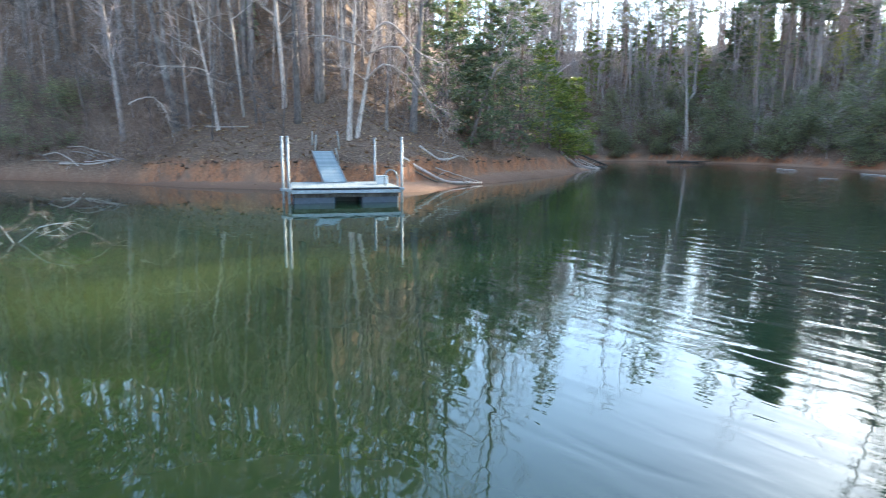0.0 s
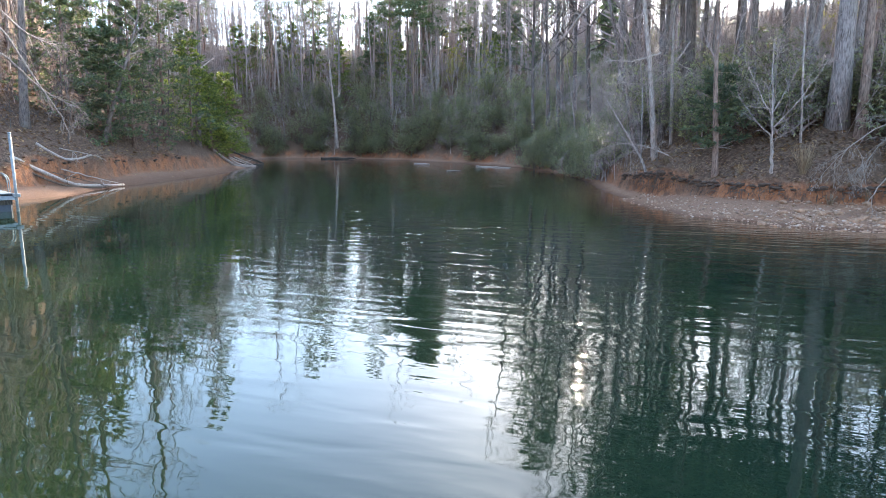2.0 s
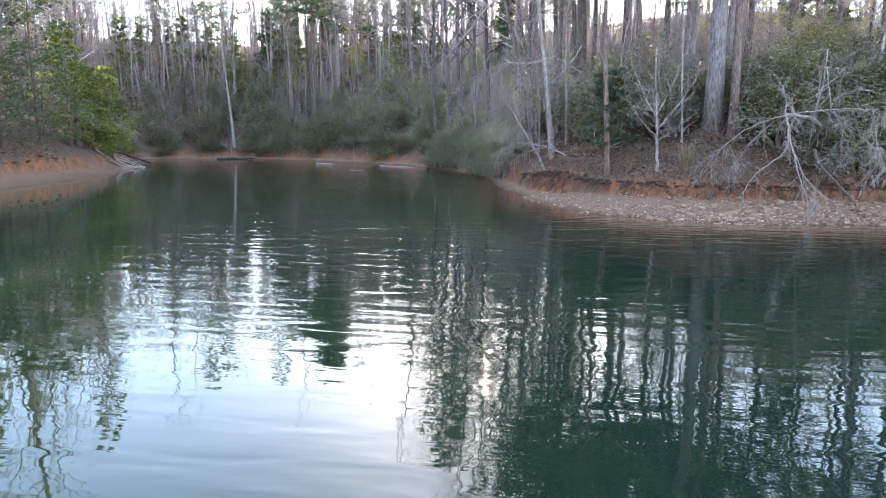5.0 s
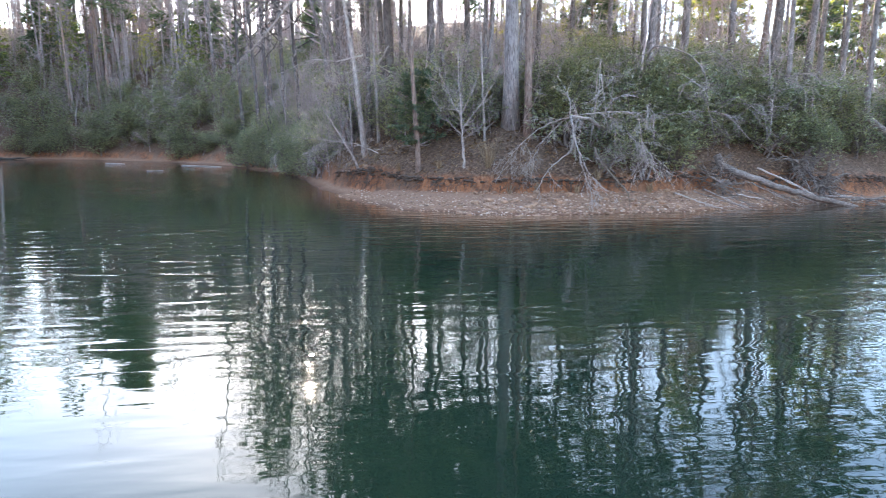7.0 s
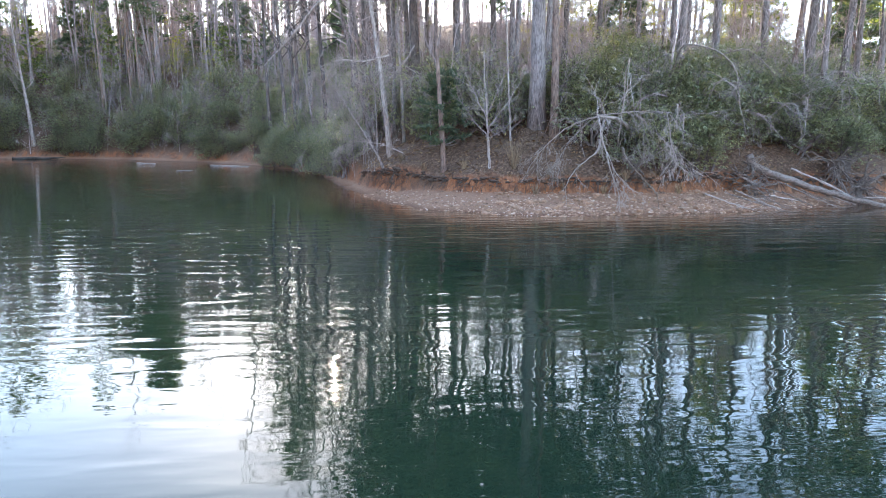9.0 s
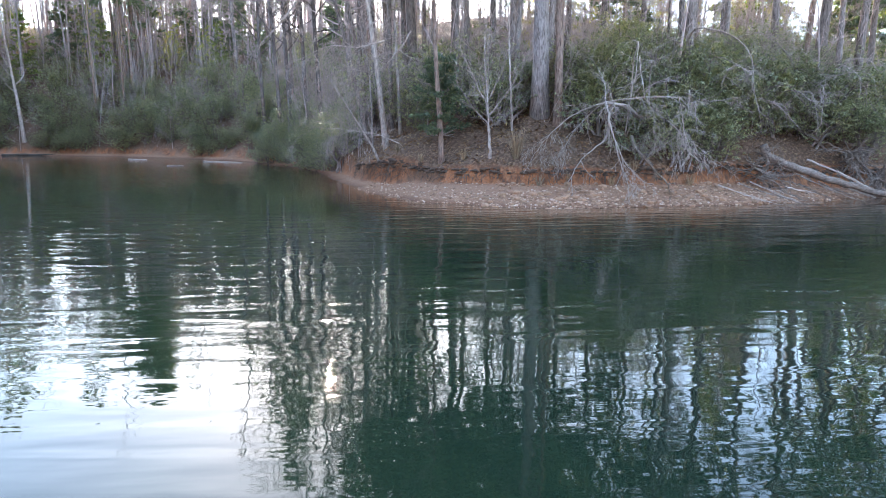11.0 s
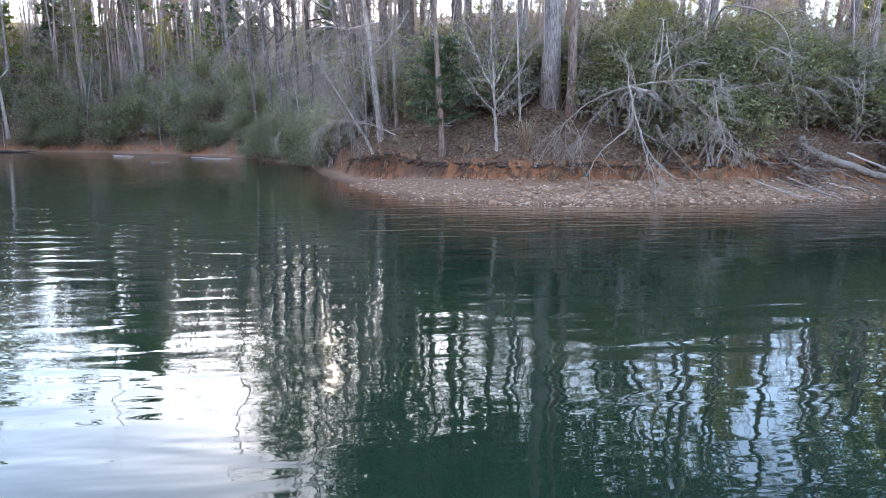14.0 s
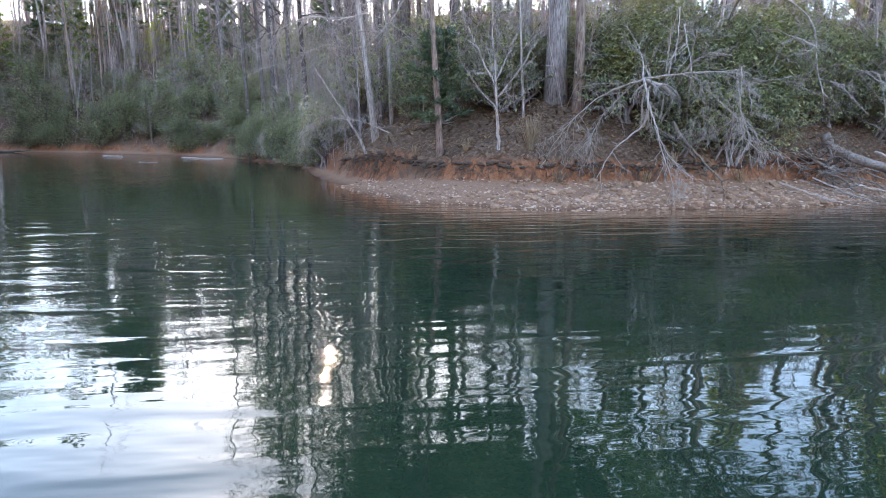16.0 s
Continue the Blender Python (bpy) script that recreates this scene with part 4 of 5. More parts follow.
        for x, y, z, s in zip(xs.tolist(), ys.tolist(), zs.tolist(), ss.tolist()):
            if not lo < s < hi or -16 < x < -6 and y < 47 or 10 < y < 24 and s < 6.6 and x > 0:
                continue
            n += 1
            if n > count:
                break
            shoot = stem(rnd, (x, y, z - 0.1), (rnd.uniform(-0.6, 0.4), rnd.uniform(-0.6, 0.4), 1), rnd.uniform(1.2, tall), 0.22, 3)
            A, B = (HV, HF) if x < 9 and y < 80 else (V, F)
            tube(A, B, shoot, [thick, thick * 0.85, thick * 0.6, thick * 0.3], 3, False)
            for _ in range(9):
                q, e = along(shoot, rnd.uniform(0.2, 1))
                tube(A, B, [q, q + Vector((rnd.uniform(-1, 1), rnd.uniform(-1, 1), rnd.uniform(-0.3, 0.8))) * rnd.uniform(0.5, 1.9)], [thick * 0.5, thick * 0.25], 3, False)
    tagged(new("undergrowth", mesh_of("undergrowth", V, F, TWIG)), "thin bare saplings and undergrowth on the slopes", "undergrowth", "", "stuff")
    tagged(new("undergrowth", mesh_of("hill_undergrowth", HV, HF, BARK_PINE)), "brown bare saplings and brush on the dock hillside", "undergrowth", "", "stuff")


ridge_woods()

# ---------------------------------------------------------------- floating dock
DOCK = Matrix.Translation((-10.64, 30.04, 0)) @ Matrix.Rotation(math.atan2(1.88, 5.2), 4, "Z")
WIDE, DEEP, TOP = 5.53, 5.0, 0.8
dock = thing("floating_dock", DOCK, "grey floating boat dock with white fascia and blue-grey floats", "dock")
for i in range(34):
    part("deck_board", box_mesh("deck_board", WIDE, DEEP / 34 - 0.012, 0.035, DECK, 0.004) if not i else bpy.data.meshes["deck_board"], dock,
         m=Matrix.Translation((WIDE / 2, (i + 0.5) * DEEP / 34, TOP - 0.0175)))
for y0 in (-0.02, DEEP + 0.02):
    part("fascia", box_mesh("fascia", WIDE + 0.1, 0.04, 0.17, FASCIA, 0.006), dock, "white fascia board", Matrix.Translation((WIDE / 2, y0, TOP - 0.2)))
    part("rub_rail", box_mesh("rub_rail", WIDE + 0.12, 0.05, 0.05, RUBBER, 0.015), dock, "black rub rail", Matrix.Translation((WIDE / 2, y0 * 1.01, TOP - 0.065)))
for x0 in (-0.03, WIDE + 0.03):
    part("fascia", box_mesh("fascia", 0.04, DEEP, 0.26, FASCIA, 0.006), dock, "white fascia board", Matrix.Translation((x0, DEEP / 2, TOP - 0.17)))
for x0, w in ((1.12, 2.15), (4.5, 1.95)):
    for y0 in (0.9, DEEP - 0.9):
        part("float", box_mesh("float", w, 1.6, 0.62, FLOAT, 0.06), dock, "blue-grey plastic float", Matrix.Translation((x0, y0, 0.18)))
part("float", box_mesh("float", 1.3, 2.6, 0.6, RUBBER, 0.05), dock, "black recessed float", Matrix.Translation((2.85, DEEP / 2, 0.2)))
for y0 in (0.05, DEEP - 0.05):
    part("beam", box_mesh("beam", WIDE - 0.1, 0.06, 0.2, WETWOOD, 0.005), dock, "dark wooden beam", Matrix.Translation((WIDE / 2, y0 + (0.04 if y0 < 1 else -0.04), TOP - 0.4)))
for x0, y0, foot in ((-0.42, 0.55, 0), (-0.14, -0.02, 0), (WIDE + 0.1, -0.02, 0), (WIDE - 0.6, DEEP + 0.1, 0)):
    post = part("post", tube_mesh("post", [(0, 0, -1.5), (0, 0, 3.34)], [0.06, 0.06], STEEL, 14), dock, "tall galvanised steel pipe post", Matrix.Translation((x0, y0, 0)))
    part("post_cap", tube_mesh("post_cap", [(0, 0, 3.33), (0, 0, 3.37), (0, 0, 3.40)], [0.068, 0.068, 0.04], FASCIA, 14), post)
    part("pile_collar", box_mesh("pile_collar", 0.28, 0.24, 0.16, STEEL, 0.02), post, "steel pile bracket", Matrix.Translation((0, 0, TOP - 0.1)))

# box and hoop ladder on the deck
chest = thing("dock_box", DOCK @ Matrix.Translation((WIDE - 0.55, 2.6, TOP)), "small white plastic box on the dock", "box")
part("body", box_mesh("body", 0.62, 0.5, 0.4, PLASTIC, 0.03, (0, 0, 0.2)), chest)
part("lid", box_mesh("lid", 0.66, 0.54, 0.06, PLASTIC, 0.02, (0, 0, 0.432)), chest)
ladder = thing("swim_ladder", DOCK @ Matrix.Translation((WIDE - 0.15, 1.3, TOP)), "curved aluminium boarding ladder at the dock edge", "ladder")
for y0 in (-0.22, 0.22):
    hoop = [(0.35 * math.cos(a) - 0.1, y0, 0.45 + 0.4 * math.sin(a)) for a in np.linspace(math.pi, 0, 9)]
    part("handrail", tube_mesh("handrail", [(-0.45, y0, 0)] + hoop + [(0.25, y0, -0.9)], [0.022] * 11, STEEL, 8), ladder)
for z0 in (-0.15, -0.45, -0.75):
    part("rung", tube_mesh("rung", [(0.25, -0.22, z0), (0.25, 0.22, z0)], [0.02, 0.02], STEEL, 8), ladder)

# gangway from the dock up to the bank
A, B = Vector((-9.59, 34.33, 0.86)), Vector((-12.24, 40.74, 2.52))
long = (B - A).length
ramp_m = Matrix.Translation(A) @ (B - A).to_track_quat("Y", "Z").to_matrix().to_4x4()
gang = thing("gangway", ramp_m, "grey metal gangway ramp leading from dock to bank", "ramp")
n_tread = 36
tread = box_mesh("tread", 1.22, long / n_tread - 0.015, 0.03, GRATING, 0.004)
for i in range(n_tread):
    part("tread", tread, gang, m=Matrix.Translation((0, (i + 0.5) * long / n_tread, 0)))
for x0 in (-0.64, 0.64):
    part("side_beam", box_mesh("side_beam", 0.05, long, 0.2, STEEL, 0.008, (0, long / 2, 0)), gang, "galvanised side beam", Matrix.Translation((x0, 0, -0.02)))
part("hinge_plate", box_mesh("hinge_plate", 1.3, 0.5, 0.02, STEEL, 0.004), gang, "steel hinge plate", Matrix.Translation((0, -0.22, -0.03)))

# rustic handrail posts by the gangway's head
for x0, y0, h, tilt in ((-12.95, 41.6, 1.1, 0.06), (-11.25, 41.5, 1.2, -0.12), (-13.6, 42.9, 1.0, 0.03), (-11.0, 40.3, 0.9, -0.2)):
    rail = thing("handrail_post", stand(x0, y0) @ Matrix.Rotation(tilt, 4, "Y"), "weathered wooden handrail post beside the gangway", "post", "gangway rail posts")
    part("shaft", tube_mesh("shaft", [(0, 0, -0.3), (0.01, 0, h * 0.5), (0, 0.01, h)], [0.06, 0.055, 0.05], RAIL_WOOD, 8), rail)

# ---------------------------------------------------------------- fallen wood
def twiggy(rnd, V, F, p, way, long, r, depth, bend=0.3, sag=-0.05):
    pts = stem(rnd, p, way, long, bend, 5, sag)
    tube(V, F, pts, [max(r * (1 - 0.17 * j), 0.004) for j in range(6)], 5 if r > 0.03 else 3, False)
    if depth:
        for _ in range(rnd.randint(4, 6)):
            q, e = along(pts, rnd.uniform(0.25, 1))
            twiggy(rnd, V, F, q, e + Vector((rnd.uniform(-0.9, 0.9), rnd.uniform(-0.9, 0.9), rnd.uniform(-0.9, 0.5))), long * rnd.uniform(0.35, 0.6), r * 0.5, depth - 1, bend, sag)


def curve_at(pts, k):
    """A point of the smooth curve through pts."""
    k = min(max(k, 0.0), 0.9999) * (len(pts) - 1)
    i = int(k)
    t, b, c = k - i, pts[i], pts[i + 1]
    a, d = pts[max(i - 1, 0)], pts[min(i + 2, len(pts) - 1)]
    return 0.5 * (2 * b + (c - a) * t + (2 * a - 5 * b + 4 * c - d) * t * t + (3 * b - a - 3 * c + d) * t ** 3)


def branch_mesh(name, seed, pts, r0, r1, side_shoots, long, depth, sag=-0.08, material=None, sides=8, down=0.6):
    rnd = random.Random(seed)
    V, F = [], []
    pts = [Vector(p) for p in pts]
    n = max(10, 5 * (len(pts) - 1))
    fine = [curve_at(pts, k / n) + Vector((rnd.uniform(-1, 1), rnd.uniform(-1, 1), rnd.uniform(-1, 1))) * (r0 * 0.12 + 0.02) * (0 < k < n) for k in range(n + 1)]
    tube(V, F, fine, [(r0 + (r1 - r0) * k / n) * rnd.uniform(0.95, 1.05) for k in range(n + 1)], sides)
    for _ in range(side_shoots):
        q, e = along(fine, rnd.uniform(0.12, 1))
        twiggy(rnd, V, F, q, e * 0.6 + Vector((rnd.uniform(-0.8, 0.8), rnd.uniform(-0.8, 0.8), rnd.uniform(-1, 0.5) * down)), long * rnd.uniform(0.5, 1.1), r1 * 0.8 + 0.006, depth, 0.28, sag)
    return mesh_of(name, V, F, material or DEADWOOD)


# a small tree on the bank edge, forking into a vase of leaders
vase = thing("bare_tree", stand(24.1, 17.75), "small many-branched tree with pale bark on the bank edge", "tree", "leafless shore trees")
part("trunk", branch_mesh("trunk", 771, [(0, 0, -0.3), (-0.05, 0.06, 0.8), (-0.12, 0.12, 1.9), (-0.14, 0.16, 2.8), (-0.2, 0.24, 4.0), (-0.22, 0.3, 5.3)], 0.075, 0.016, 12, 1.3, 1, 0.02, BARK_PALE, 9, -0.5), vase)
for k, (z0, tip, r) in enumerate([(1.5, (-1.25, 1.05, 3.3), 0.04), (1.8, (0.95, -1.0, 4.0), 0.042), (2.3, (-1.0, 0.9, 4.6), 0.034), (2.5, (0.7, -0.5, 5.0), 0.032), (2.0, (0.5, 0.9, 3.6), 0.03), (2.9, (-0.75, -0.35, 4.9), 0.026), (1.3, (0.9, -1.2, 2.6), 0.026)]):
    foot, tip = Vector((-0.12, 0.12, z0)), Vector(tip)
    part("branch", branch_mesh("branch", 780 + k, [foot, foot.lerp(tip, 0.45) + Vector((0, 0, -0.12)), tip], r, r * 0.3, 13, 1.0, 1, 0.015, BARK_PALE, 6, -0.2), vase)

J = (24.9, 12.6, 4.12)
fallen = thing("fallen_treetop", Matrix.Identity(4), "bleached grey fallen treetop with tangled twigs hanging onto the beach", "fallen tree")
part("trunk", branch_mesh("trunk", 1, [(29.6, 12.9, 3.6), (27.4, 13.0, 4.1), J], 0.10, 0.06, 4, 1.0, 1), fallen)
for k, (nm, pts, r0, r1, n, ln, dp, dn) in enumerate([
        ("branch", [J, (25.33, 11.75, 4.24), (25.75, 10.81, 4.32), (26.1, 9.95, 4.24)], 0.055, 0.03, 8, 1.1, 2, 1.0),
        ("branch", [J, (24.55, 12.23, 3.3), (24.49, 12.35, 2.64), (24.08, 13.11, 1.86), (23.83, 13.57, 0.9)], 0.085, 0.03, 8, 0.9, 2, 0.8),
        ("branch", [(24.55, 12.23, 3.3), (24.4, 11.85, 2.48), (24.51, 11.61, 1.65), (24.66, 11.3, 0.72)], 0.06, 0.02, 8, 0.9, 2, 0.8),
        ("branch", [J, (24.98, 13.97, 3.72), (24.42, 14.92, 2.81), (24.17, 15.33, 2.1)], 0.06, 0.015, 12, 1.2, 2, 1.0),
        ("branch", [J, (25.2, 13.3, 3.8), (24.6, 13.9, 2.9), (24.3, 14.1, 2.1)], 0.05, 0.015, 10, 1.1, 2, 1.0),
        ("branch", [J, (25.0, 12.8, 5.0), (24.8, 13.3, 5.9)], 0.045, 0.012, 6, 1.0, 1, -0.4),
        ("branch", [(25.6, 11.2, 4.28), (25.8, 10.9, 3.5), (25.7, 10.9, 2.9)], 0.03, 0.012, 9, 1.0, 2, 1.4),
        ("branch", [(26.05, 10.05, 4.24), (26.2, 9.9, 3.3), (26.4, 9.7, 2.1)], 0.035, 0.012, 12, 1.1, 2, 1.2),
        ("branch", [(26.4, 10.6, 3.4), (26.6, 9.7, 2.6), (26.9, 8.9, 1.9)], 0.035, 0.012, 9, 1.0, 2, 1.0),
        ("branch", [(25.3, 12.3, 2.6), (25.0, 11.6, 1.6), (25.2, 10.9, 0.95)], 0.035, 0.012, 8, 0.8, 2, 0.6)]):
    part(nm, branch_mesh(nm, 10 + k, pts, r0 * 0.5, r1 * 0.5, int(n * 1.2), ln * 1.05, dp, -0.06 if dn > 0 else 0.02, DEADWOOD, 7, dn), fallen)
stick = thing("dead_branch", Matrix.Identity(4), "brown dead branch sliding down the bank onto the stones", "branch", "fallen branches")
part("shaft", branch_mesh("shaft", 30, [(26.2, 12.0, 2.75), (25.35, 11.35, 2.2), (25.58, 10.69, 1.45), (25.7, 10.1, 0.85)], 0.065, 0.03, 8, 0.7, 1, -0.02, DRIFTWOOD), stick)


def log_thing(pts, r0, r1, seed, label, material=None, shoots=5, long=0.9, depth=1, name="fallen_log", down=0.5):
    ob = thing(name, Matrix.Identity(4), label, "log", "fallen logs")
    part("stem", branch_mesh("stem", seed, pts, r0, r1, 0, 0, 0, 0, material or DRIFTWOOD, 14), ob)
    if shoots:
        part("branch", branch_mesh("branch", seed + 1, [Vector(pts[0]).lerp(Vector(pts[-1]), 0.4), pts[-1]], r1 * 0.6, r1 * 0.4, shoots, long, depth, -0.03, material or DRIFTWOOD, 6, down), ob)
    return ob


def root_plate(pts_at, seed, size, count, label):
    rnd = random.Random(seed)
    ob = thing("root_tangle", Matrix.Translation(pts_at), label, "roots", "root tangles")
    V, F = [], []
    for _ in range(count):
        d = (rnd.uniform(-1, 1), rnd.uniform(-1, 0.6), rnd.uniform(-0.8, 0.7))
        twiggy(rnd, V, F, Vector((rnd.uniform(-0.2, 0.2), rnd.uniform(-0.2, 0.2), rnd.uniform(-0.2, 0.2))) * size, d, size * rnd.uniform(0.6, 1.3), 0.065 * rnd.uniform(0.35, 1.2), 1, 0.45, -0.06)
    part("root", mesh_of("root", V, F, LOGWOOD), ob)
    return ob


log_thing([(32.9, 8.5, 2.4), (33.0, 8.15, 1.85), (33.5, 7.1, 1.4), (34.0, 6.0, 0.95), (34.7, 4.6, 0.5), (35.9, 2.6, -0.1)], 0.2, 0.13, 60, "long weathered driftwood log lying from the bank into water", LOGWOOD, 0)
root_plate((33.0, 8.4, 1.9), 66, 0.8, 12, "broken root flare of the driftwood log")
root_plate((32.4, 8.3, 1.15), 61, 1.25, 24, "tangled brown roots at the foot of the clay bank")
root_plate((37.6, 5.6, 1.9), 67, 1.5, 26, "brown fan of roots washed out of the clay bank")
root_plate((37.5, 4.3, 0.75), 62, 1.15, 34, "upturned weathered stump with tangled roots")
log_thing([(34.8, 7.0, 1.75), (35.3, 5.6, 1.1), (35.7, 4.5, 0.5)], 0.05, 0.03, 63, "thin bleached branch lying against the bank", DEADWOOD, 3)
log_thing([(45.8, 3.6, 4.6), (46.0, 1.3, 2.87), (46.2, -0.85, 1.06), (46.3, -2.4, 0.0)], 0.22, 0.17, 64, "thick grey leaning trunk fallen towards the water", LOGWOOD, 0)
root_plate((45.9, 4.2, 3.9), 65, 1.6, 26, "upturned root plate of the fallen trunk")
for k, (a, b, c) in enumerate([((36.3, 2.9, 0.25), (37.3, 1.9, 0.3), (38.2, 1.0, -0.05)), ((37.6, 2.4, 0.1), (38.8, 1.2, 0.45), (40.2, 0.2, -0.05)), ((35.6, 4.0, 0.4), (36.8, 2.6, 0.35), (37.2, 1.4, -0.05))]):
    log_thing([a, b, c], 0.06, 0.025, 70 + 2 * k, "bare weathered branch reaching into the water", LOGWOOD, 5, 0.8)

# bleached sticks lodged along the foot of the right-hand bank, and long bare branches bowing out of the laurels
rnd = random.Random(73)
for k in range(14):
    x, y = 29.5 + 0.85 * k + rnd.uniform(-0.5, 0.5), 0.0
    y = next(v for v in np.arange(-6, 16, 0.1) if inland(x, v) > rnd.uniform(0.3, 1.6))
    a, long = rnd.uniform(-2.4, -0.4), rnd.uniform(1.2, 2.6)
    ends = [(x + math.cos(a) * u * long, y + math.sin(a) * u * long) for u in (-0.5, 0.0, 0.5)]
    log_thing([(p[0], p[1], max(ground(*p), -0.02) + h) for p, h in zip(ends, (0.45, 0.22, 0.04))], 0.035, 0.014, 500 + 2 * k,
              "bleached stick with twigs lodged at the foot of the bank", (DEADWOOD, LOGWOOD)[k % 2], 6, 0.8, 1, "dead_branch", 0.4)
for k in range(24):
    x = rnd.uniform(26.5, 44)
    y = next(v for v in np.arange(-6, 20, 0.1) if inland(x, v) > 3.6) + rnd.uniform(0.2, 1.6)
    z, a, long = ground(x, y) + rnd.uniform(1.6, 3.6), rnd.uniform(-3.0, -1.2), rnd.uniform(1.8, 3.4)
    d = Vector((math.cos(a), math.sin(a), 0)) * long
    foot = Vector((x, y, z))
    bow = thing("bare_branch", Matrix.Identity(4), "long pale bare branch bowing out of the laurels", "branch", "bare branches over the laurels")
    root = foot - d * 0.55
    pts = [Vector((root.x, root.y, ground(root.x, root.y) - 0.1)), foot, foot + d * 0.4 + Vector((rnd.uniform(-0.4, 0.4), 0, rnd.uniform(0.0, 0.7))), foot + d * 0.75 + Vector((0, rnd.uniform(-0.4, 0.4), rnd.uniform(-0.5, 0.8))), foot + d + Vector((0, 0, rnd.uniform(-1.4, 0.9)))]
    part("shaft", branch_mesh("shaft", 540 + k, pts, 0.036, 0.011, 10, 1.1, 1, 0.0, (TWIG, DEADWOOD)[k % 2], 6, 0.3), bow)

# drowned branches in the open water by the dock
for k, (a, b, c) in enumerate([((-15.8, 16.4, -0.2), (-14.9, 17.0, 0.35), (-14.2, 17.2, 0.9)), ((-15.0, 17.2, -0.2), (-13.9, 17.0, 0.5), (-12.9, 17.0, 0.65)),
                               ((-13.4, 16.6, -0.2), (-12.4, 16.8, 0.42), (-11.5, 16.9, 0.02)), ((-16.2, 17.2, 0.3), (-15.4, 17.2, 0.5), (-14.6, 16.9, -0.2))]):
    log_thing([a, b, c], 0.024, 0.012, 80 + 2 * k, "bare drowned branch sticking out of the water", (DRIFTWOOD, RAIL_WOOD)[k % 2], 12, 0.7, 1, "drowned_branch", 0.3)

# logs along the shores
for k, (a, b, r, mat) in enumerate([
        ((-7.0, 41.6, 0.95), (-1.7, 47.6, 0.12), 0.12, DEADWOOD), ((-7.2, 41.2, 0.75), (-2.4, 46.0, 0.1), 0.07, DRIFTWOOD), ((-6.4, 46.4, 2.0), (-3.4, 46.9, 2.15), 0.10, DEADWOOD),
        ((6.6, 74.5, 1.7), (11.6, 79.0, 0.05), 0.22, DEADWOOD), ((7.5, 77.5, 1.5), (12.4, 82.5, 0.05), 0.18, DEADWOOD), ((8.5, 82.0, 1.2), (14.5, 89.0, 0.03), 0.16, WETWOOD),
        ((9.0, 84.0, 1.6), (15.0, 92.0, 0.05), 0.14, WETWOOD), ((29.5, 115.6, 0.12), (36.5, 112.0, 0.16), 0.22, WETWOOD), ((38.9, 71.4, 0.03), (40.4, 65.3, 0.03), 0.10, DEADWOOD),
        ((36.0, 85.4, 0.03), (36.7, 81.6, 0.03), 0.10, DEADWOOD), ((30.0, 62.0, 0.0), (31.2, 60.9, 0.0), 0.05, DEADWOOD),
        ((-27.8, 50.2, 3.1), (-20.0, 47.0, 3.0), 0.09, DEADWOOD), ((-35.0, 45.6, 0.35), (-29.0, 44.6, 0.35), 0.09, DEADWOOD), ((-38.0, 46.5, 0.5), (-33.0, 45.2, 0.6), 0.07, DRIFTWOOD)]):
    za, zb = (max(p[2], ground(p[0], p[1]) + 0.6 * r) for p in (a, b))
    if a[2] < 0.13 and b[2] < 0.2:
        za, zb = a[2], b[2]
    mid = (Vector(a) + Vector(b)) / 2
    zm = (za + zb) / 2 if inland(mid.x, mid.y) < 0 else max(ground(mid.x, mid.y) + 0.5 * r, 0.02)
    log_thing([(a[0], a[1], za), (mid.x, mid.y, zm), (b[0], b[1], zb)], r, r * 0.6, 100 + 2 * k, "weathered log lying on the lake shore", mat, 4 if k < 7 or k > 10 else 0, 1.2, 1)

log_thing([(-26.29, 60.58, ground(-26.29, 60.58) + 0.5), (-20.31, 60.74, ground(-20.31, 60.74) + 0.6)], 0.22, 0.18, 128, "dark fallen log across the wooded hillside", WETWOOD, 0)

# a long dead limb hanging across the wood, and arching limbs by the dock
limb = thing("hanging_limb", Matrix.Identity(4), "long pale dead limb leaning out from the shore wood", "branch", "fallen branches")
part("shaft", branch_mesh("shaft", 130, [(26.5, 26.0, 15.0), (24.2, 27.6, 12.2), (22.3, 28.6, 10.3), (21.3, 29.2, 8.8), (19.6, 30.3, 6.7)], 0.10, 0.03, 8, 1.6, 2, -0.03, BARK_PALE, 8, 0.5), limb)
arch = thing("arching_limbs", Matrix.Identity(4), "pale leafless limbs arching down over the dock bank", "branch", "fallen branches")
for k, pts in enumerate([[(-9.6, 42.9, 7.3), (-8.25, 42.24, 8.3), (-6.75, 42.51, 7.58), (-5.23, 42.72, 5.91), (-3.6, 42.97, 5.0)],
                         [(-9.4, 43.0, 10.2), (-7.85, 42.32, 11.04), (-5.99, 42.62, 9.25), (-4.66, 42.79, 8.53)],
                         [(-9.7, 42.9, 9.0), (-7.2, 42.4, 9.4), (-5.6, 42.6, 6.6), (-4.4, 42.8, 4.4)],
                         [(-9.9, 42.8, 9.6), (-12.0, 42.2, 10.2), (-13.8, 42.0, 10.1)]]):
    part("branch", branch_mesh("branch", 140 + k, pts, 0.085, 0.03, 12, 1.5, 2, -0.04, BARK_PALE, 7, 0.8), arch)

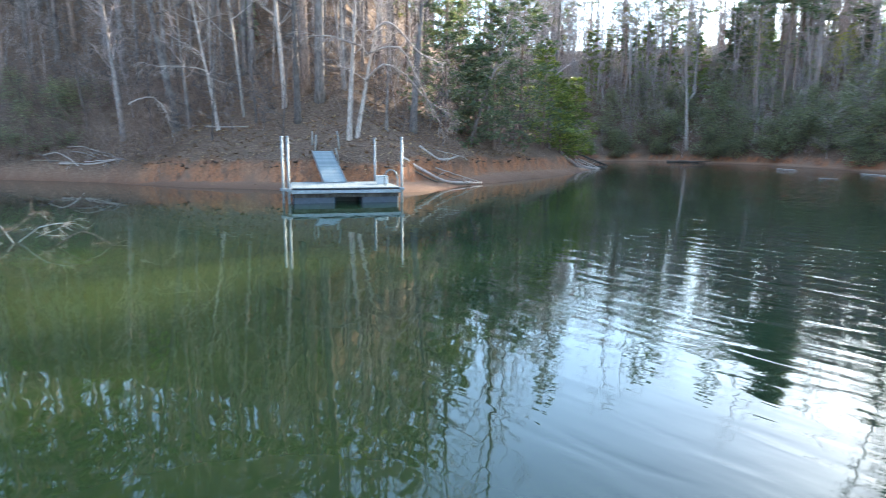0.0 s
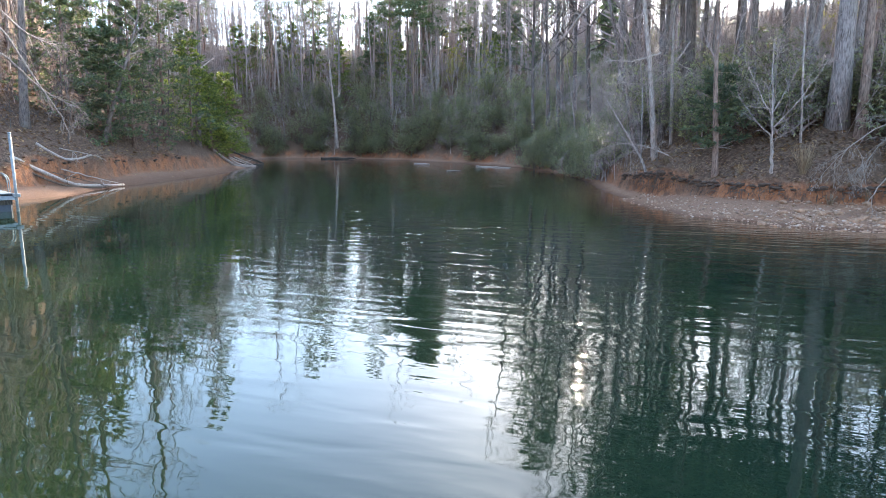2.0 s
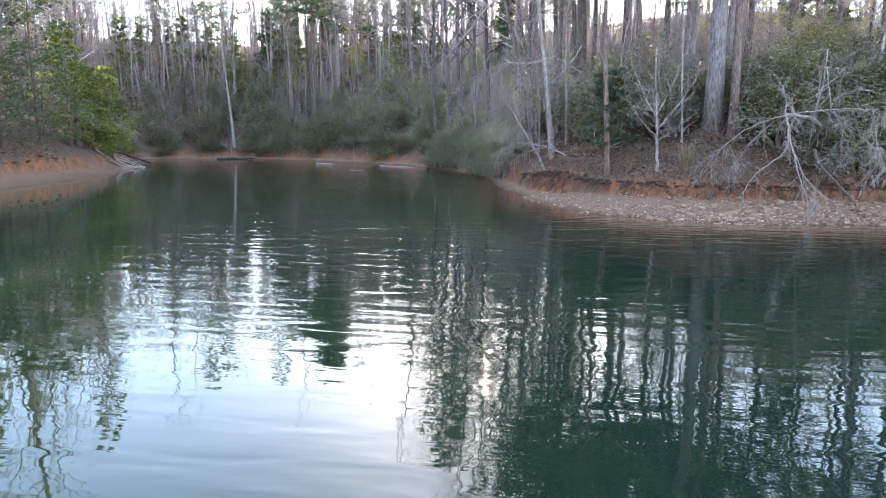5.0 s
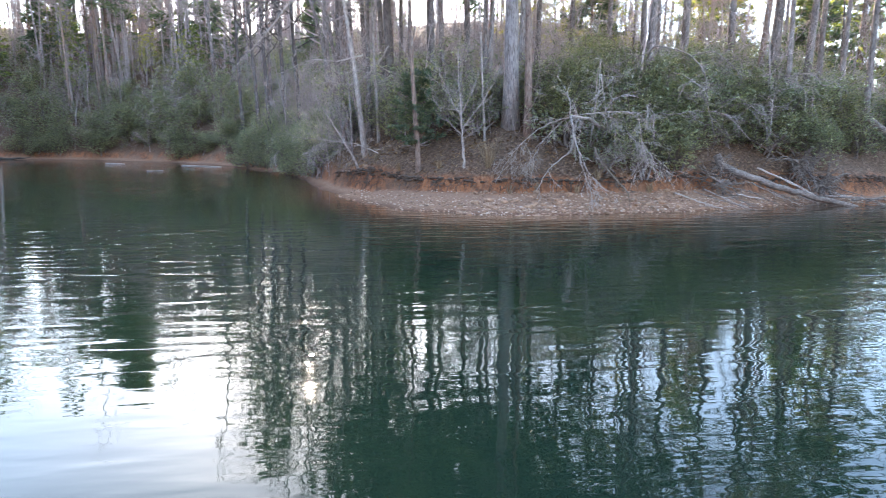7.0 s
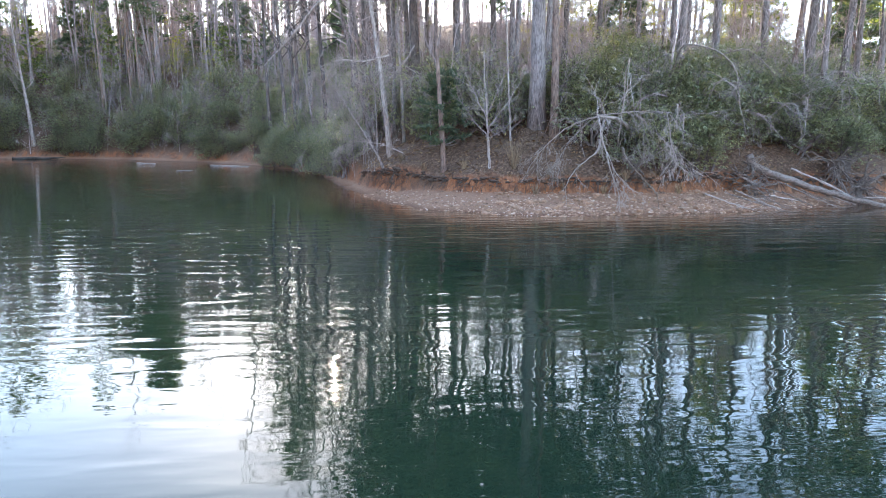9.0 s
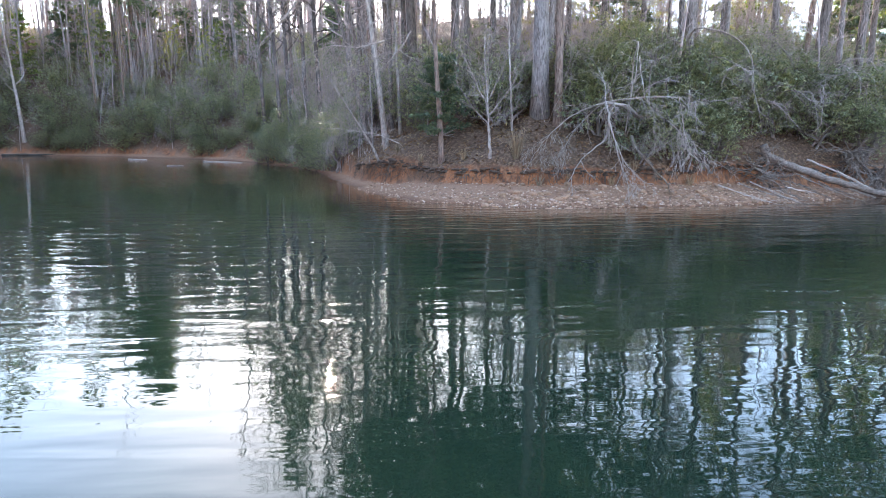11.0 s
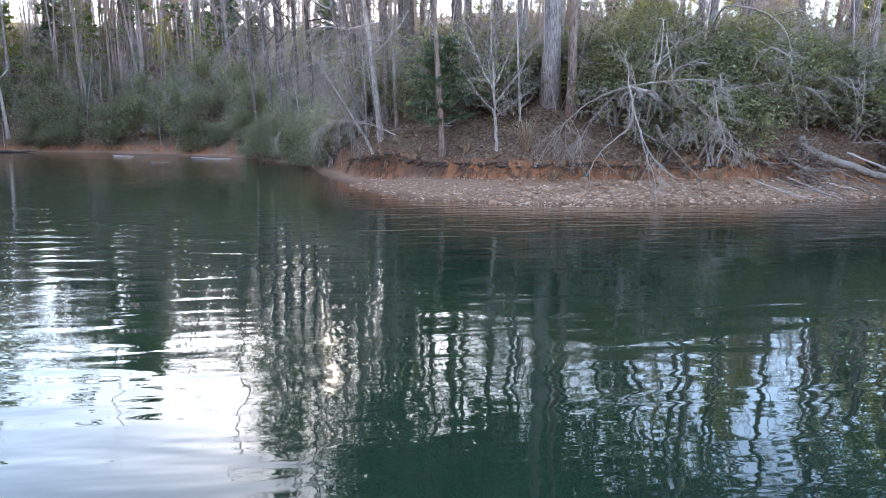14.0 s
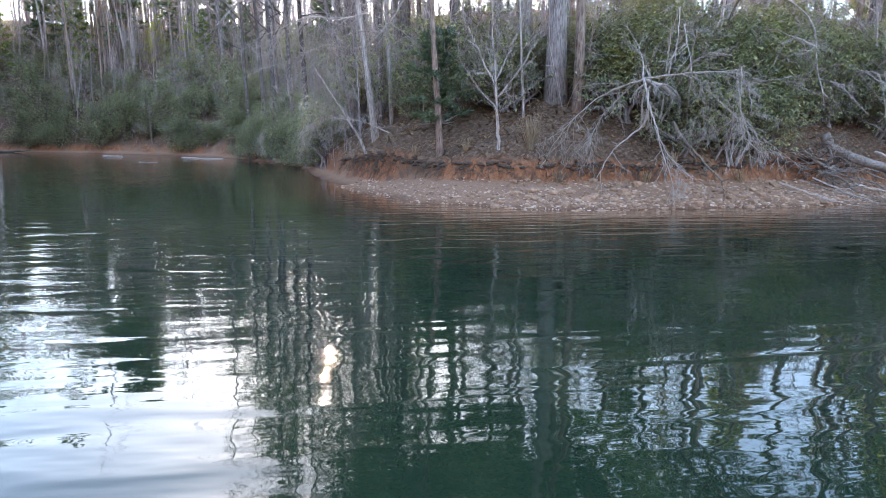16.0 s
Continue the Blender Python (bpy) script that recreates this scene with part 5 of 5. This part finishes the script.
bowed = thing("arching_limbs", Matrix.Identity(4), "thin pale limbs bowing down on the dark hillside", "branch", "fallen branches")
for k, (pts, r) in enumerate([
        ([(-27.84, 43.96, 5.81), (-27.17, 44.37, 6.25), (-26.38, 44.85, 6.36), (-25.81, 45.18, 5.68), (-25.53, 45.34, 4.63), (-25.3, 45.6, ground(-25.3, 45.6) - 0.1)], 0.05),
        ([(-22.7, 47.1, 7.6), (-23.13, 46.61, 8.56), (-24.62, 45.85, 8.73), (-25.97, 45.08, 8.68), (-26.95, 44.51, 8.91)], 0.06),
        ([(-23.13, 46.61, 8.56), (-22.68, 46.83, 7.99), (-21.7, 47.3, 7.61)], 0.04)]):
    part("branch", branch_mesh("branch", 180 + k, pts, r, r * 0.4, 9, 1.2, 2, -0.04, BARK_PALE, 6, 0.7), bowed)
for k, (x, y, dx, dy) in enumerate([(-40.5, 48.0, 5.5, -2.6), (-37.6, 47.2, 5.0, -2.4), (-34.8, 46.8, 4.6, -2.2), (-36.0, 48.0, 5.2, -2.5), (-32.6, 46.4, 4.2, -2.4)]):
    ends = [(x + dx * u, y + dy * u, max(ground(x + dx * u, y + dy * u), 0.0) + h) for u, h in ((0, 0.15), (0.4, 0.45), (0.75, 0.3), (1.0, 0.1))]
    log_thing(ends, 0.06, 0.03, 190 + 2 * k, "grey dead branch with twigs lying at the water's edge", DEADWOOD if k % 2 else BARK_GREY, 9, 1.1, 1, "dead_branch", 0.5)

overhang = thing("overhanging_limbs", Matrix.Identity(4), "long pale crooked limbs reaching out over the cove", "branch", "fallen branches")
for k, (pts, r) in enumerate([
        ([(25.03, 23.61, 8.1), (24.59, 24.05, 7.15), (23.7, 24.91, 6.06), (22.6, 25.86, 6.14), (21.46, 26.75, 5.51), (20.2, 27.63, 4.99)], 0.07),
        ([(24.24, 23.7, 7.06), (25.07, 22.83, 6.27), (25.88, 21.91, 5.74)], 0.045),
        ([(23.71, 23.52, 6.51), (22.68, 24.48, 6.48), (21.58, 25.4, 4.85), (21.1, 25.77, 4.03)], 0.045),
        ([(23.5, 23.02, 2.42), (22.64, 23.84, 2.88), (21.23, 25.04, 3.09), (20.14, 25.86, 3.19)], 0.045),
        ([(24.07, 24.56, 7.6), (22.99, 25.54, 7.21), (21.98, 26.36, 7.27), (20.73, 27.27, 6.51)], 0.07),]):
    part("branch", branch_mesh("branch", 160 + k, pts, r * 0.6, r * 0.2, 18, 1.9, 2, -0.02, BARK_PALE, 7, 0.7), overhang)

crooked = thing("crooked_limb", Matrix.Identity(4), "pale crooked limb drooping over the laurels on the bank", "branch", "fallen branches")
for k, (pts, r) in enumerate([
        ([(33.4, 12.6, 7.0), (31.01, 11.3, 7.68), (31.56, 9.67, 7.13), (31.76, 8.99, 6.04), (31.79, 8.87, 4.98), (31.88, 8.54, 3.77)], 0.045),
        ([(31.56, 9.67, 7.13), (31.84, 8.72, 7.29), (32.07, 7.84, 6.52), (32.16, 7.44, 5.99)], 0.03),
        ([(31.01, 11.3, 7.68), (30.83, 11.78, 7.35), (30.44, 12.76, 6.98), (30.18, 13.36, 6.45)], 0.025)]):
    part("branch", branch_mesh("branch", 170 + k, pts, r, r * 0.4, 8, 0.9, 1, -0.03, BARK_PALE, 6, 0.8), crooked)

# ---------------------------------------------------------------- bank details


def scatter_leaves():
    """Fallen leaves on the bank and slope."""
    rnd = random.Random(21)
    V, F = [], []
    xs = np.array([rnd.uniform(20, 40) for _ in range(26000)] + [rnd.uniform(-34, 4) for _ in range(14000)])
    ys = np.array([rnd.uniform(3, 34) for _ in range(26000)] + [rnd.uniform(38, 64) for _ in range(14000)])
    z, s, clay, litter = lie(xs, ys)
    for x, y, h, k, q in zip(xs, ys, z, litter, s):
        if k < rnd.random() * 1.1 and rnd.random() > 0.04 or q < 0.6 or q > (12 if x > 10 else 22):
            continue
        a, r = rnd.uniform(0, 6.28), rnd.uniform(0.05, 0.1) * (1 if x > 10 else 1.6)
        u = Vector((math.cos(a), math.sin(a), rnd.uniform(-0.4, 0.7))) * r
        v = Vector((-math.sin(a), math.cos(a), rnd.uniform(-0.4, 0.6))) * r * 0.55
        c, n = Vector((x, y, h + 0.03)), len(V)
        V.extend([tuple(c - u), tuple(c + v), tuple(c + u), tuple(c - v)])
        F.append((n, n + 1, n + 2, n + 3))
    tagged(new("leaf_litter", mesh_of("leaf_litter", V, F, OAK_LEAF, False)), "dry brown fallen leaves on the woodland slope", "leaves", "", "stuff")


scatter_leaves()


def hanging_roots(name, xr, yr, count, seed):
    """Fine roots and dead stalks over the edge of the clay bank."""
    rnd = random.Random(seed)
    V, F = [], []
    xs = np.array([rnd.uniform(*xr) for _ in range(count * 60)])
    ys = np.array([rnd.uniform(*yr) for _ in range(count * 60)])
    z, s, clay, litter = lie(xs, ys)
    n = 0
    for x, y, h, c, k in zip(xs, ys, z, clay, litter):
        if 0.25 < k < 0.9 and c > 0.1:
            p = Vector((x, y, h + 0.03))
            w = rnd.choice((0.01, 0.012, 0.016, 0.026))
            out = Vector((rnd.uniform(-0.8, -0.1), rnd.uniform(-0.6, 0.3), rnd.uniform(-0.4, 0.5)))
            tube(V, F, stem(rnd, p, out, rnd.uniform(0.3, 0.95), 0.3, 5, -0.34), [w, w * 0.8, w * 0.6, w * 0.45, w * 0.3, w * 0.2], 3, False)
            n += 1
            if n >= count:
                break
    tagged(new(name, mesh_of(name, V, F, ROOT)), "brown roots and dead stalks hanging over the clay bank", "roots", "", "stuff")


def stone_mesh(seed):
    rnd = random.Random(seed)
    bm = bmesh.new()
    bmesh.ops.create_icosphere(bm, subdivisions=1, radius=1)
    for v in bm.verts:
        v.co = Vector((v.co.x * rnd.uniform(0.75, 1.2), v.co.y * rnd.uniform(0.7, 1.15), v.co.z * rnd.uniform(0.4, 0.7)))
    me = bpy.data.meshes.new("stone")
    bm.to_mesh(me)
    bm.free()
    me.materials.append(STONE)
    return me


def turf_lip(name, xr, yr, count, seed):
    """Clods of root-bound soil that jut out over the cut clay."""
    rnd = random.Random(seed)
    shapes = [stone_mesh(300 + k) for k in range(6)]
    V, F = [], []
    xs, ys = (np.array([rnd.uniform(*r) for _ in range(count * 70)]) for r in (xr, yr))
    z, s, clay, litter = lie(xs, ys)
    n = 0
    for x, y, h, c, k in zip(xs, ys, z, clay, litter):
        if 0.6 < k < 0.99 and c > 0.08:
            me, r, a, m = shapes[rnd.randrange(6)], rnd.uniform(0.07, 0.2), rnd.uniform(0, 6.28), len(V)
            ca, sa, flat = math.cos(a) * r, math.sin(a) * r, rnd.uniform(0.5, 0.9) * r
            V.extend([(x + v.co.x * ca - v.co.y * sa, y + v.co.x * sa + v.co.y * ca, h + v.co.z * flat + 0.02) for v in me.vertices])
            F.extend([tuple(m + i for i in f.vertices) for f in me.polygons])
            n += 1
            if n >= count:
                break
    tagged(new(name, mesh_of(name, V, F, SOD)), "dark root-bound clods of soil along the top of the clay bank", "soil", "", "stuff")


turf_lip("turf_edge", (21, 46), (0, 31), 1100, 35)
turf_lip("turf_edge", (-27, 6), (37, 62), 200, 36)
hanging_roots("bank_roots", (21, 50), (-2, 31), 2100, 31)
hanging_roots("bank_roots", (-34, 6), (37, 62), 240, 32)


def grass_tuft(x, y, high, blades, seed, label="clump of dry straw-coloured grass on the bank edge"):
    rnd = random.Random(seed)
    V, F = [], []
    for _ in range(blades):
        a = rnd.uniform(0, 6.28)
        d = Vector((math.cos(a) * rnd.uniform(0.05, 0.5), math.sin(a) * rnd.uniform(0.05, 0.5), 1))
        p = Vector((math.cos(a), math.sin(a), 0)) * rnd.uniform(0, 0.12)
        pts = stem(rnd, p, d, high * rnd.uniform(0.4, 1.1), 0.12, 4, -0.12 * rnd.random())
        w = Vector((-math.sin(a), math.cos(a), 0)) * 0.008
        n = len(V)
        for q in pts:
            V.extend([tuple(q - w), tuple(q + w)])
        F.extend([(n + 2 * j, n + 2 * j + 1, n + 2 * j + 3, n + 2 * j + 2) for j in range(4)])
    ob = thing("grass_tuft", stand(x, y), label, "grass", "grass tufts")
    part("blade_clump", mesh_of("blade_clump", V, F, STRAW, False), ob)


grass_tuft(24.43, 16.58, 1.25, 150, 41)
for k, (x, y, h) in enumerate([(23.9, 19.2, 0.5), (24.2, 15.2, 0.45), (25.3, 14.4, 0.5), (24.0, 22.0, 0.5), (26.4, 12.9, 0.4), (27.6, 12.4, 0.5), (29.6, 10.6, 0.5), (25.2, 24.8, 0.5)]):
    grass_tuft(x, y, h, 60, 42 + k)


def lay_stones():
    rnd = random.Random(51)
    shapes = [stone_mesh(k) for k in range(8)]
    xs = np.array([rnd.uniform(20, 40) for _ in range(70000)])
    ys = np.array([rnd.uniform(1, 26) for _ in range(70000)])
    z, s, clay, litter = lie(xs, ys)
    V, F, big = [], [], 0
    for x, y, h, q, k in zip(xs, ys, z, s, litter):
        if not (-0.25 < q < 3.2) or k > 0.1:
            continue
        dense = (0.3 + 0.7 * math.exp(-((y - 12.5) / 4.5) ** 2)) * (0.45 + 0.55 * math.exp(-((q - 0.7) / 0.8) ** 2))
        if rnd.random() > dense:
            continue
        if big < 300 and y < 18 and rnd.random() < 0.075:
            ob = part("stone", shapes[rnd.randrange(8)], land)
            r = rnd.choice((0.06, 0.07, 0.09, 0.11, 0.15, 0.2))
            ob.matrix_basis = Matrix.Translation((x, y, h + 0.2 * r)) @ Matrix.Rotation(rnd.uniform(0, 6.28), 4, "Z") @ Matrix.Scale(r, 4)
            big += 1
        else:
            me = shapes[rnd.randrange(8)]
            r, a, n = 0.018 + 0.06 * rnd.random() ** 2, rnd.uniform(0, 6.28), len(V)
            ca, sa = math.cos(a) * r, math.sin(a) * r
            V.extend([(x + v.co.x * ca - v.co.y * sa, y + v.co.x * sa + v.co.y * ca, h + v.co.z * r + 0.15 * r) for v in me.vertices])
            F.extend([tuple(n + i for i in f.vertices) for f in me.polygons])
    me = mesh_of("pebbles", V, F, PEBBLE, False)
    tagged(new("pebbles", me), "tan and grey pebbles covering the beach", "pebbles", "", "stuff")


def pebble_material():
    m, n, l, p = nodes_of("pebble")
    geo = n.new("ShaderNodeNewGeometry")
    l.new(ramp(n, l, geo.outputs["Random Per Island"], [(0.0, (0.16, 0.087, 0.053)), (0.5, (0.36, 0.205, 0.125)), (0.85, (0.52, 0.335, 0.225)), (1.0, (0.54, 0.41, 0.32))]), p.inputs["Base Color"])
    p.inputs["Roughness"].default_value = 0.85
    return m


PEBBLE = pebble_material()
lay_stones()
